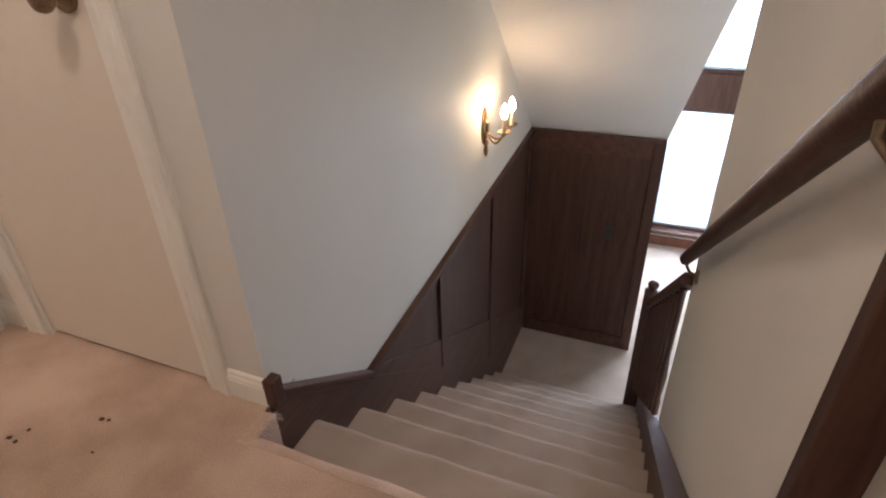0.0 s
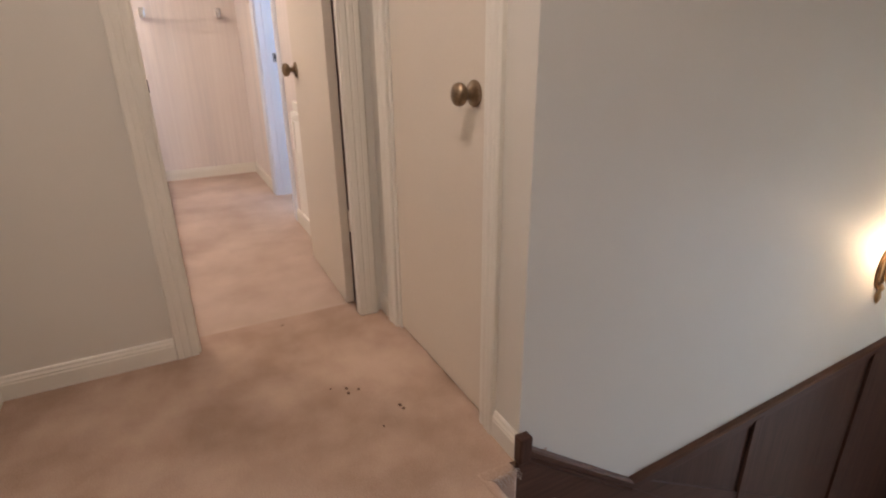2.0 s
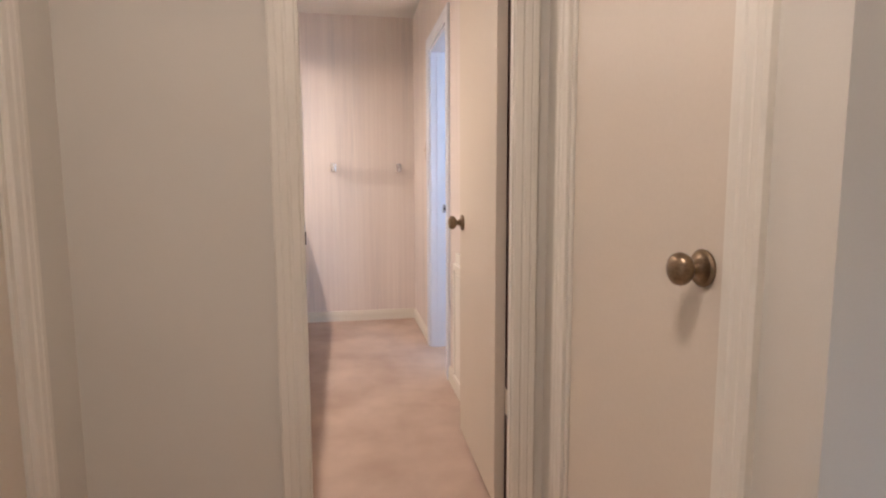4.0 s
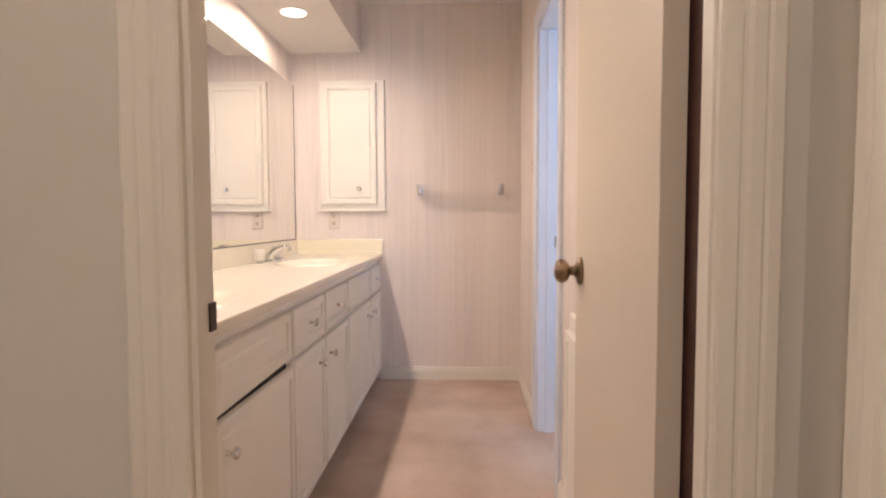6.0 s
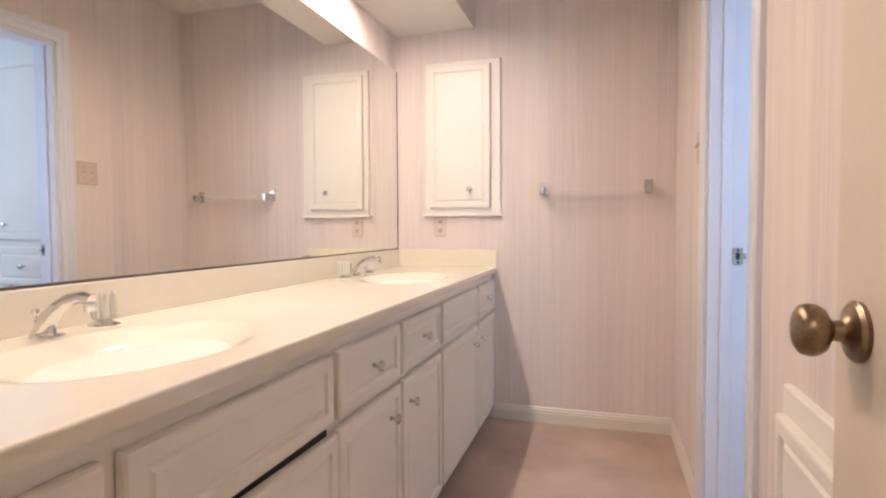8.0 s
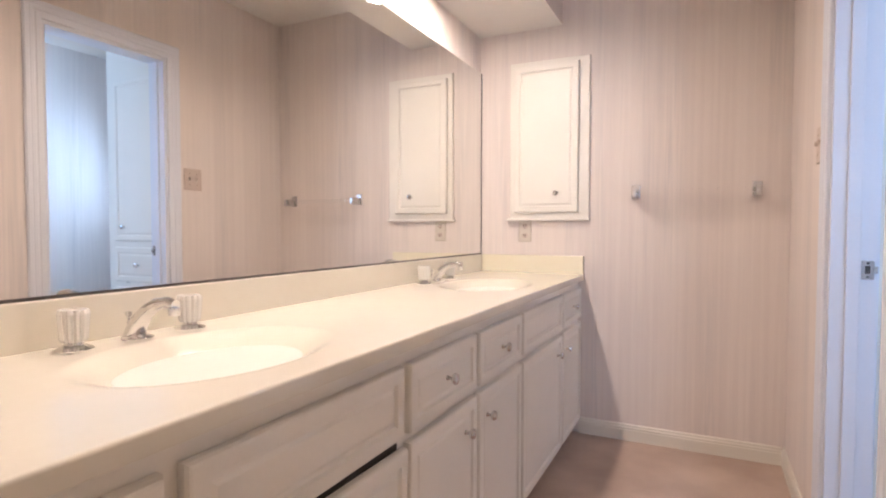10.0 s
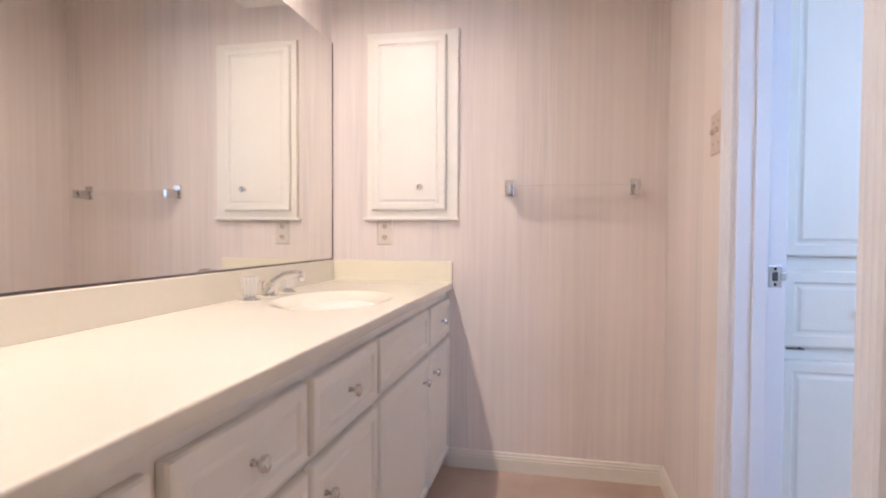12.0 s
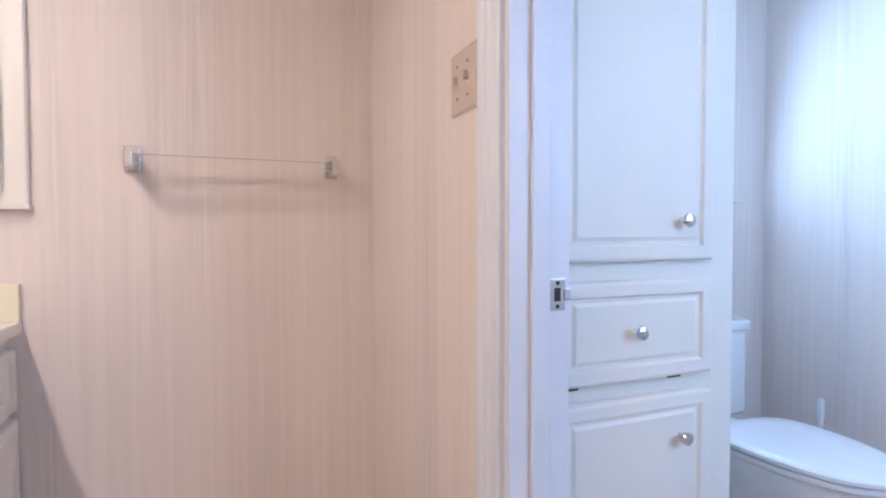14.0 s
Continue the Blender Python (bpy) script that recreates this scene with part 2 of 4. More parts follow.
def extrude(profile, length, m0=0.0, m1=0.0):
    """A profile of (across, out) swept along x from 0 to length; ends mitred by m0, m1 times across."""
    bm = bmesh.new()
    a = [bm.verts.new((m0 * u, u, w)) for u, w in profile]
    b = [bm.verts.new((length + m1 * u, u, w)) for u, w in profile]
    n = len(profile)
    for k in range(n):
        bm.faces.new((a[k], a[(k + 1) % n], b[(k + 1) % n], b[k]))
    bm.faces.new(a[::-1])
    bm.faces.new(b)
    return bm


def tube(points, radius, steps=10, taper=None):
    bm = bmesh.new()
    rings = []
    pts = [Vector(p) for p in points]
    for k, p in enumerate(pts):
        d = (pts[min(k + 1, len(pts) - 1)] - pts[max(k - 1, 0)]).normalized()
        up = Vector((0, 0, 1)) if abs(d.z) < 0.95 else Vector((1, 0, 0))
        s = d.cross(up).normalized()
        q = s.cross(d)
        r = radius * (taper[k] if taper else 1)
        rings.append([bm.verts.new(p + r * (math.cos(a) * s + math.sin(a) * q)) for a in (2 * math.pi * i / steps for i in range(steps))])
    for a, b in zip(rings, rings[1:]):
        for k in range(steps):
            bm.faces.new((a[k], a[(k + 1) % steps], b[(k + 1) % steps], b[k]))
    bm.faces.new(rings[0][::-1])
    bm.faces.new(rings[-1])
    return bm


def moulded(w, h, steps):
    """A slab w by h (x, y), centred, rising along z by rings of (inset, height)."""
    bm = bmesh.new()
    rings = []
    for i, z in steps:
        x, y = w / 2 - i, h / 2 - i
        rings.append([bm.verts.new(p) for p in ((-x, -y, z), (x, -y, z), (x, y, z), (-x, y, z))])
    for a, b in zip(rings, rings[1:]):
        for k in range(4):
            bm.faces.new((a[k], a[(k + 1) % 4], b[(k + 1) % 4], b[k]))
    bm.faces.new(rings[0][::-1])
    bm.faces.new(rings[-1])
    return bm


def on_wall(x, y, z, facing):
    """Local x runs to the right as one faces the wall, y up, z out of the wall."""
    out = {"+x": (1, 0, 0), "-x": (-1, 0, 0), "+y": (0, 1, 0), "-y": (0, -1, 0)}[facing]
    w, v = Vector(out), Vector((0, 0, 1))
    u = v.cross(w)
    m = Matrix((u, v, w)).transposed().to_4x4()
    return Matrix.Translation((x, y, z)) @ m


CASING = [(0, 0), (0, 0.010), (0.004, 0.013), (0.022, 0.0145), (0.026, 0.012), (0.030, 0.012), (0.035, 0.0155), (0.048, 0.0165), (0.052, 0.0150), (0.056, 0.0175), (0.069, 0.018), (0.075, 0.013), (0.075, 0)]
BASE = [(0, 0), (0, 0.013), (0.055, 0.013), (0.060, 0.011), (0.066, 0.012), (0.074, 0.008), (0.080, 0.008), (0.085, 0.004), (0.085, 0)]
SLAB = [(0, 0), (0, 0.034), (0.002, 0.036)]
FRONT = [(0, 0.002), (0, 0.015), (0.003, 0.0205), (0.008, 0.022), (0.030, 0.022), (0.0345, 0.0145), (0.041, 0.0145), (0.049, 0.0185), (0.055, 0.0185)]


def casing(parent, width, height, mat=None):
    """Legs and head round an opening; local origin at its lower left corner on the wall face."""
    mat = mat or TRIM
    part("casing_leg", extrude(CASING, height, 0, 1), mat, parent, m=Matrix(((0, -1, 0, 0), (1, 0, 0, 0), (0, 0, 1, 0), (0, 0, 0, 1))))
    leg = extrude(CASING, height, 0, 1)
    leg.transform(Matrix(((0, 1, 0, width), (1, 0, 0, 0), (0, 0, 1, 0), (0, 0, 0, 1))))
    part("casing_leg", leg, mat, parent)
    head = extrude(CASING, width, -1, 1)
    head.transform(Matrix.Translation((0, height, 0)))
    part("casing_head", head, mat, parent)


def jambs(parent, width, height, depth, mat=None, stop=None):
    mat = mat or TRIM
    t = 0.018
    part("jamb", box(0, t, 0, height - t, -depth, 0, 0.001), mat, parent)
    part("jamb", box(width - t, width, 0, height - t, -depth, 0, 0.001), mat, parent)
    part("head_jamb", box(0, width, height - t, height, -depth, 0, 0.001), mat, parent)
    if stop is not None:
        for a, b in ((t, t + 0.010), (width - t - 0.010, width - t)):
            part("door_stop", box(a, b, 0, height - t - 0.001, stop - 0.035, stop, 0.002), mat, parent)


def door_knob(parent, m, mat=None):
    """A turned knob with its rose; local z points away from the leaf."""
    k = part("door_knob", lathe([(0.0, 0.016), (0.012, 0.016), (0.011, 0.026), (0.015, 0.029), (0.024, 0.034), (0.0285, 0.041), (0.0295, 0.048), (0.027, 0.056), (0.020, 0.061), (0.008, 0.064), (0, 0.064)], 28), mat or BRASS, parent, "brown antique brass door knob", m, True)
    part("rose", lathe([(0.0, 0.0), (0.033, 0.0), (0.034, 0.005), (0.030, 0.009), (0.022, 0.010), (0.017, 0.013), (0.013, 0.017), (0.0, 0.017)], 28), mat or BRASS, k, smooth=True)
    return k


def cabinet_knob(parent, m, mat=None):
    k = part("knob", lathe([(0.0, 0.012), (0.005, 0.012), (0.007, 0.016), (0.0135, 0.020), (0.0155, 0.026), (0.013, 0.031), (0.006, 0.0335), (0, 0.0335)], 16), mat or CHROME, parent, "small chrome knob", m, True)
    part("stem", lathe([(0, 0), (0.009, 0), (0.007, 0.003), (0.005, 0.012), (0, 0.012)], 12), mat or CHROME, k, smooth=True)
    return k


def skirting(m, length, mat=None, name="baseboard", m0=0.0, m1=0.0):
    """A baseboard on a wall: local x along the wall, y up, z out."""
    ob = mesh_object(name, extrude(BASE, length), mat or TRIM)
    ob.matrix_basis = m
    return tagged(ob, "cream painted moulded wooden baseboard along the carpet", "baseboard", kind="structure")


def setting(name, bm, mat, label, category, pick=None):
    return tagged(mesh_object(name, bm, mat, pick=pick), label, category, kind="structure")


# ---------------------------------------------------------------- plan
XD0, XD1 = -1.643, -1.765        # hall face and bath face of the wall between them
YA = 1.18                        # hall wall with the closet door
XS = -0.63                       # stair wall
XR = 0.39                        # wall on the other side of the stairs
YL = -0.17                       # hall wall opposite the stairs
XF = -4.61                       # far wall of the bath
YM = -0.378                      # mirror wall
YR, YR2 = 1.145, 1.265           # wall between bath and toilet room
YT = 2.95                        # far side wall of the toilet room
ZC, ZB = 2.46, 2.495             # ceilings
RISE, RUN, YN = 0.18, 0.2345, 1.092
ZL = -10 * RISE                  # lower floor
YW = 3.98                        # wall at the stair foot
DOOR = 2.03

# floors
setting("floor_hall", boxes([(XD0, 1.9, YL - 0.1, 1.06, -0.25, 0), (XD0, XS, 1.06, YA + 0.1, -0.25, 0), (XD1, XD0, 0.4, 1.145, -0.25, 0)]), CARPET, "worn pinkish beige cut pile carpet of the hall", "floor")
setting("floor_bath", boxes([(XF, XD1, YM - 0.1, YR, -0.25, 0), (-3.73, -3.11, YR, YR2, -0.25, 0)]), BATHCARPET, "pink beige carpet with faint stains, lightened for the lamp light", "floor")
setting("floor_toilet_room", boxes([(XF, -2.4, YR2, YT, -0.25, 0)]), BATHCARPET, "carpet of the toilet room in the lightened bath tone", "floor")
setting("floor_lower", boxes([(XS - 0.1, 3.2, 2.0, 5.9, ZL - 0.2, ZL)]), STAIRCARPET, "light grey beige carpet of the lower floor", "floor")

# ceilings
setting("ceiling_hall", boxes([(XD0 - 0.1, 3.3, YL - 0.2, 6.0, ZC, ZC + 0.1)]), CEILPAINT, "plain cream painted ceiling of hall and stairwell", "ceiling")
setting("ceiling_bath", boxes([(XF - 0.1, XD0 - 0.1, YM - 0.2, YT + 0.1, ZB, ZB + 0.1)]), CEILPAINT, "plain pale ceiling of the bathroom", "ceiling")

slope = bmesh.new()
SLOPED = [(YW, -0.100, 0.240), (2.90, 0.861, XR), (1.10, 2.46, XR)]
low = [(slope.verts.new((XS, y, z)), slope.verts.new((x, y, z))) for y, z, x in SLOPED]
high = [(slope.verts.new((XS, y + 0.07, z + 0.08)), slope.verts.new((x, y + 0.07, z + 0.08))) for y, z, x in SLOPED]
for (a, b), (c, d) in list(zip(low, low[1:])) + list(zip(high, high[1:])):
    slope.faces.new((a, b, d, c))
for k in (0, 1):
    for q in (0, 1):
        slope.faces.new((low[k][q], low[k + 1][q], high[k + 1][q], high[k][q]))
for k in (0, 2):
    slope.faces.new((low[k][0], low[k][1], high[k][1], high[k][0]))
setting("ceiling_stairs", slope, CEILPAINT, "sloping plain cream ceiling that follows the flight of stairs", "ceiling")


def by_normal(x_face=None, y_face=None):
    """Material 1 on faces whose normal points the given way, 0 elsewhere."""
    def pick(f):
        if x_face and f.normal.x * x_face > 0.9:
            return 1
        if y_face and f.normal.y * y_face > 0.9:
            return 1
        return 0
    return pick


# walls
OY0, OY1 = 0.385, 1.142          # bath doorway
setting("wall_hall_bath", boxes([(XD1, XD0, YM - 0.1, OY0, 0, ZB), (XD1, XD0, OY1, YA + 0.1, 0, ZB), (XD1, XD0, OY0, OY1, DOOR, ZB)]), [PAINT, PAPER], "wall between hall and bathroom, cream paint on one side and striped paper on the other", "wall", by_normal(x_face=-1))
DA0, DA1 = -1.472, -0.822        # closet doorway
setting("wall_closet", boxes([(XD0, DA0, YA, YA + 0.1, 0, ZC), (DA1, XS, YA, YA + 0.1, 0, ZC), (DA0, DA1, YA, YA + 0.1, DOOR, ZC)]), PAINT, "cream painted hall wall around the closet door", "wall")
# Never in view; added so no light leaks round the closet door.
setting("wall_closet_back", boxes([(XD0, XS - 0.1, YA + 0.7, YA + 0.8, 0, ZC)]), PAINT, "plain unseen back wall closing the closet to light", "wall")
setting("wall_stair", boxes([(XS - 0.1, XS, YA + 0.1, YW, ZL, ZC), (XS - 0.1, XS, 1.05, YA + 0.1, ZL, -0.25)]), PAINT, "tall plain grey cream wall beside the stairs", "wall")
setting("wall_stair_foot", boxes([(XS - 0.1, 0.235, YW, YW + 0.11, ZL, ZC)]), PAINT, "cream wall above the wood panelling at the stair foot", "wall")
setting("wall_stair_side", boxes([(XR, XR + 0.11, 0.92, 2.30, ZL, ZC)]), PAINT, "cream painted wall end beside the stairs", "wall")
DL0, DL1 = -1.40, -0.66
setting("wall_hall_left", boxes([(XD0, DL0, YL - 0.1, YL, 0, ZC), (DL1, 1.9, YL - 0.1, YL, 0, ZC), (DL0, DL1, YL - 0.1, YL, DOOR, ZC)]), PAINT, "grey cream painted hall wall with a door", "wall")
setting("wall_hall_end", boxes([(1.8, 1.9, YL, 1.0, 0, ZC)]), PAINT, "plain painted end wall of the hall", "wall")
setting("wall_hall_right", boxes([(XR + 0.11, 1.8, 0.93, 1.03, ZL, ZC)]), PAINT, "painted hall wall beside the stair head", "wall")
setting("wall_mirror", boxes([(XF, XD1, YM - 0.1, YM, 0, ZB)]), PAPER, "bathroom wall with striped pink beige wallpaper behind the mirror", "wall")
WY0, WY1, WZ0, WZ1 = 2.05, 2.76, 1.23, 2.02
setting("wall_bath_far", boxes([(XF - 0.12, XF, YM - 0.1, WY0, 0, ZB), (XF - 0.12, XF, WY1, YT + 0.1, 0, ZB), (XF - 0.12, XF, WY0, WY1, 0, WZ0), (XF - 0.12, XF, WY0, WY1, WZ1, ZB)]), PAPER, "bathroom end wall with striped pink beige wallpaper", "wall")
TX0, TX1 = -3.73, -3.105
setting("wall_bath_toilet", boxes([(XF, TX0, YR, YR2, 0, ZB), (TX1, XD1, YR, YR2, 0, ZB), (TX0, TX1, YR, YR2, DOOR, ZB)]), PAPER, "papered wall between bathroom and toilet room", "wall")
setting("wall_toilet_side", boxes([(XF, -2.4, YT, YT + 0.1, 0, ZB)]), PAPER, "papered side wall of the toilet room lit by its window", "wall")
# The opening here is for the added, unseen side window.
setting("wall_toilet_end", boxes([(-2.4, -2.3, YR2, 1.68, 0, ZB), (-2.4, -2.3, 2.72, YT, 0, ZB), (-2.4, -2.3, 1.68, 2.72, 0, 1.03), (-2.4, -2.3, 1.68, 2.72, 2.07, ZB)]), PAPER, "papered end wall of the toilet room", "wall")
SY = 0.092
setting("soffit", boxes([(XF, XD1, YM, SY, 2.187, ZB)]), [PAPER, CEILPAINT], "boxed soffit above the vanity with a white underside", "soffit", lambda f: 1 if f.normal.z < -0.9 else 0)

# lower room
setting("wall_lower_far", boxes([(0.1, 0.225, 5.8, 5.92, ZL, ZC), (1.6, 3.2, 5.8, 5.92, ZL, ZC), (0.225, 1.6, 5.8, 5.92, ZL, -1.60), (0.225, 1.6, 5.8, 5.92, 1.5, ZC)]), PAINT, "far wall of the lower room round a tall window", "wall")
setting("wall_lower_side", boxes([(3.1, 3.2, 1.03, 5.8, ZL, ZC), (0.1, 0.2, YW + 0.11, 5.8, ZL, ZC)]), PAINT, "plain side walls of the lower room", "wall")
setting("wall_lower_near", boxes([(XR + 0.11, 3.1, 1.9, 2.0, ZL, ZC)]), PAINT, "plain near wall of the lower room", "wall")
setting("ground", boxes([(-60, 60, -60, 60, -2.5, -2.3)]), GROUND, "pale ground outside the windows", "ground")
setting("backdrop_stairs", boxes([(-6, 9, 9.0, 9.1, -2.3, 9)]), SKYGLOW, "bright hazy daylight outside the tall window", "backdrop")
setting("backdrop_toilet", boxes([(XF - 3.0, XF - 2.9, -2, 7, -2.3, 6)]), SKYGLOW, "bright hazy daylight outside the toilet window", "backdrop")

# ---------------------------------------------------------------- doors and trim

def flush_door(name, label, m, width, height, knob_x=None, thick=0.036, knob_z=0.96, both=False, mat=None):
    """A flush leaf; local origin at its lower left corner, z out of the face."""
    d = thing(name, label, "door", m, kind="structure")
    leaf = box(0, width, 0.012, height, -thick, 0, 0.0015)
    part("leaf", leaf, mat or DOORPAINT, d)
    if knob_x is not None:
        door_knob(d, Matrix.Translation((knob_x, knob_z, 0)))
        if both:
            door_knob(d, Matrix.Translation((knob_x, knob_z, -thick)) @ pose(0, 0, 0, 180, 0, 0))
    return d


# closet door in the hall
frame_a = thing("door_frame_closet", "cream painted casing of the closet door", "door frame", on_wall(DA0, YA, 0, "-y"), kind="structure")
casing(frame_a, DA1 - DA0, DOOR)
jambs(frame_a, DA1 - DA0, DOOR, 0.1, stop=-0.045)
flush_door("door_closet", "closed flush cream closet door with a brass knob", on_wall(DA0 + 0.02, YA + 0.006, 0, "-y"), DA1 - DA0 - 0.04, DOOR - 0.022, DA1 - DA0 - 0.092)

# bath doorway: casing on both faces, leaf swung in against the wall
frame_b = thing("door_frame_bath", "cream painted casing of the bathroom doorway with a dark hinge rebate", "door frame", on_wall(XD0, OY0, 0, "+x"), kind="structure")
WB, RB, LB = OY1 - OY0, 1.068 - OY0, 0.446 - OY0
fb = thing("tmp_casing", "", "")
casing(fb, RB - LB + 0.012, DOOR)
for o in list(fb.children):
    o.parent = frame_b
    o.matrix_basis = Matrix.Translation((LB - 0.008, 0, 0)) @ o.matrix_basis
bpy.data.objects.remove(fb)
part("jamb", box(0, 0.018, 0, DOOR - 0.018, XD1 - XD0, -0.047, 0.001), TRIM, frame_b)
part("head_jamb", box(0, WB, DOOR - 0.018, DOOR, XD1 - XD0, 0, 0.001), TRIM, frame_b)
part("door_stop", box(0, LB, 0, DOOR - 0.019, -0.047, 0, 0.002), TRIM, frame_b)
part("jamb", box(RB, WB, 0, DOOR - 0.018, -0.030, 0, 0.001), TRIM, frame_b)
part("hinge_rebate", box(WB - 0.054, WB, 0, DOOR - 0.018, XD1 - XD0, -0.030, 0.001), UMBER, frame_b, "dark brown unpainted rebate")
lp = part("strike_plate", box(0.017, 0.0205, 0.925, 0.99, -0.090, -0.056, 0.001), BRASS, frame_b, "dark brass strike plate")
part("strike_lip", box(LB - 0.001, LB + 0.0028, 0.940, 0.978, -0.0475, -0.030, 0.001), BRONZE, lp)
back_b = thing("door_frame_bath_inner", "cream painted casing inside the bathroom", "door frame", on_wall(XD1, OY1, 0, "-x"), kind="structure")
inner = extrude(CASING, DOOR, 0, 1)
inner.transform(Matrix(((0, 1, 0, OY1 - OY0), (1, 0, 0, 0), (0, 0, 1, 0), (0, 0, 0, 1))))
part("casing_leg", inner, TRIM, back_b)
leaf_m = Matrix.Translation((-1.753, 1.048, 0)) @ pose(0, 0, 0, 0, 0, -1.2) @ on_wall(0, 0, 0, "-y") @ Matrix.Translation((-0.622, 0, 0))
bath_door = flush_door("door_bath", "open flush cream bathroom door with a brass knob", leaf_m, 0.622, DOOR - 0.02, 0.066)
for hz in (0.24, 1.74):
    part("hinge", box(-1.762, -1.690, 1.0845, 1.0885, hz + 0.10, hz + 0.19, 0.002), DOORPAINT, bath_door, m=bath_door.matrix_basis.inverted())

# toilet doorway
frame_t = thing("door_frame_toilet", "painted casing of the toilet doorway, tinted bluish, with a chipped edge", "door frame", on_wall(TX0, YR, 0, "-y"), kind="structure")
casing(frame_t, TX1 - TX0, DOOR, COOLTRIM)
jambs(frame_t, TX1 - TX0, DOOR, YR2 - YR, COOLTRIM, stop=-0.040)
sp = part("strike_plate", box(0.0175, 0.0200, 0.943, 1.0, -0.111, -0.079, 0.001), CHROME, frame_t, "chrome strike plate with a dark latch hole")
part("latch_hole", box(0.0195, 0.0206, 0.960, 0.984, -0.101, -0.088), SLOT, sp)
part("strike_lip", box(0.0195, 0.0225, 0.962, 0.982, -0.120, -0.108, 0.001), CHROME, sp)
for dz in (0.951, 0.992):
    part("screw", lathe([(0, 0), (0.0042, 0), (0.003, 0.0015), (0, 0.0015)], 10, pose(0, 0, 0, 0, 90, 0)), SLOT, sp, m=Matrix.Translation((0.0200, dz, -0.095)))

# hall door opposite the stairs
frame_l = thing("door_frame_hall", "cream painted casing of a hall door", "door frame", on_wall(DL1, YL, 0, "+y"), kind="structure")
casing(frame_l, DL1 - DL0, DOOR)
jambs(frame_l, DL1 - DL0, DOOR, 0.1, stop=-0.045)
flush_door("door_hall", "closed flush cream hall door", on_wall(DL1 - 0.02, YL - 0.006, 0, "+y"), DL1 - DL0 - 0.04, DOOR - 0.022, 0.07)

# stained door beside the stair head
flush_door("door_stained", "closed red brown stained wooden door", on_wall(XR + 0.052, 0.926, 0, "-y"), 0.86, DOOR, mat=REDWOOD, thick=0.02)
setting("corner_trim", box(XR - 0.010, XR + 0.050, 0.900, 0.930, 0.0, DOOR, 0.004), WOOD_Z, "dark stained corner trim of the stair wall", "trim")

# baseboards
skirting(on_wall(XD0, YL + 0.013, 0, "+x"), 0.362 - YL - 0.013)
skirting(on_wall(XD0 + 0.013, YL, 0, "+y") @ Matrix.Translation((-(DL0 - 0.075 - XD0 - 0.013), 0, 0)), DL0 - 0.075 - XD0 - 0.013)
skirting(on_wall(DA1 + 0.075, YA, 0, "-y"), XS - DA1 - 0.075)
skirting(on_wall(XD0, YA, 0, "-y"), DA0 - 0.075 - XD0 - 0.02)
skirting(on_wall(XF, 0.2, 0, "+x"), YR - 0.2 - 0.013)
skirting(on_wall(XF, YR, 0, "-y"), TX0 - 0.075 - XF)
skirting(on_wall(TX1 + 0.075, YR, 0, "-y"), XD1 - TX1 - 0.15 - 0.03)
skirting(on_wall(XF, 1.72, 0, "+x"), YT - 1.72 - 0.013)
skirting(on_wall(XF + 0.013, YT, 0, "-y"), 2.1)

# ---------------------------------------------------------------- stairs
def step_bm(width, depth, first=False):
    """One carpeted step with a rounded nose; its top is at z 0, its nose at y 0."""
    r = 0.033
    pts = [(-depth - 0.03, 0.0), (-r, 0.0)] + [(-r + r * math.sin(a), -r + r * math.cos(a)) for a in (radians(d) for d in range(15, 180, 15))] + [(-r - 0.022, -2 * r - 0.004), (-r - 0.024, -RISE - 0.02), (-depth - 0.03, -RISE - 0.02)]
    bm = bmesh.new()
    cols = 10
    rows = [[bm.verts.new((width * i / cols, y + 0.0025 * math.sin(i * 2.1 + y * 40), z)) for y, z in pts] for i in range(cols + 1)]
    n = len(pts)
    for a, b in zip(rows, rows[1:]):
        for k in range(n):
            bm.faces.new((a[k], a[(k + 1) % n], b[(k + 1) % n], b[k]))
    bm.faces.new(rows[0])
    bm.faces.new(rows[-1][::-1])
    return bm


stairs = thing("staircase", "straight flight of stairs covered in pale beige carpet", "staircase", kind="structure")
SX0, SX1 = XS + 0.022, 0.342
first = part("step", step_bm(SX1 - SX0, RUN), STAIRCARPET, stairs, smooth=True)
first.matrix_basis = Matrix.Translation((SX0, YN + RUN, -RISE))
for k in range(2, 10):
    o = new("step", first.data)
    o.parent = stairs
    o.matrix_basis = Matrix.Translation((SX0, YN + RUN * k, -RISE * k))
part("top_nosing", step_bm(SX1 - SX0 + 0.024, 0.01), CARPET, stairs, "rounded carpet edge of the hall floor", Matrix.Translation((SX0 - 0.024, YN, 0.001)), True)
part("carpet_corner", box(XS - 0.01, XS + 0.036, 1.045, 1.158, -0.17, 0.0015, 0.014, seg=3), CARPET, stairs, "carpet edge at the wall corner", smooth=True)
fray = bmesh.new()
random.seed(5)
for k in range(22):
    a = Vector((XS + 0.026 + random.random() * 0.010, YN - 0.02 + random.random() * 0.08, 0.0))
    b = a + Vector(((random.random() - 0.4) * 0.03, 0.012 + random.random() * 0.02, -0.012 - random.random() * 0.02))
    join(fray, tube([a, (a + b) / 2 + Vector((0, 0, 0.008)), b], 0.0009, 5))
part("frayed_edge", fray, LINT, stairs, "frayed carpet threads")

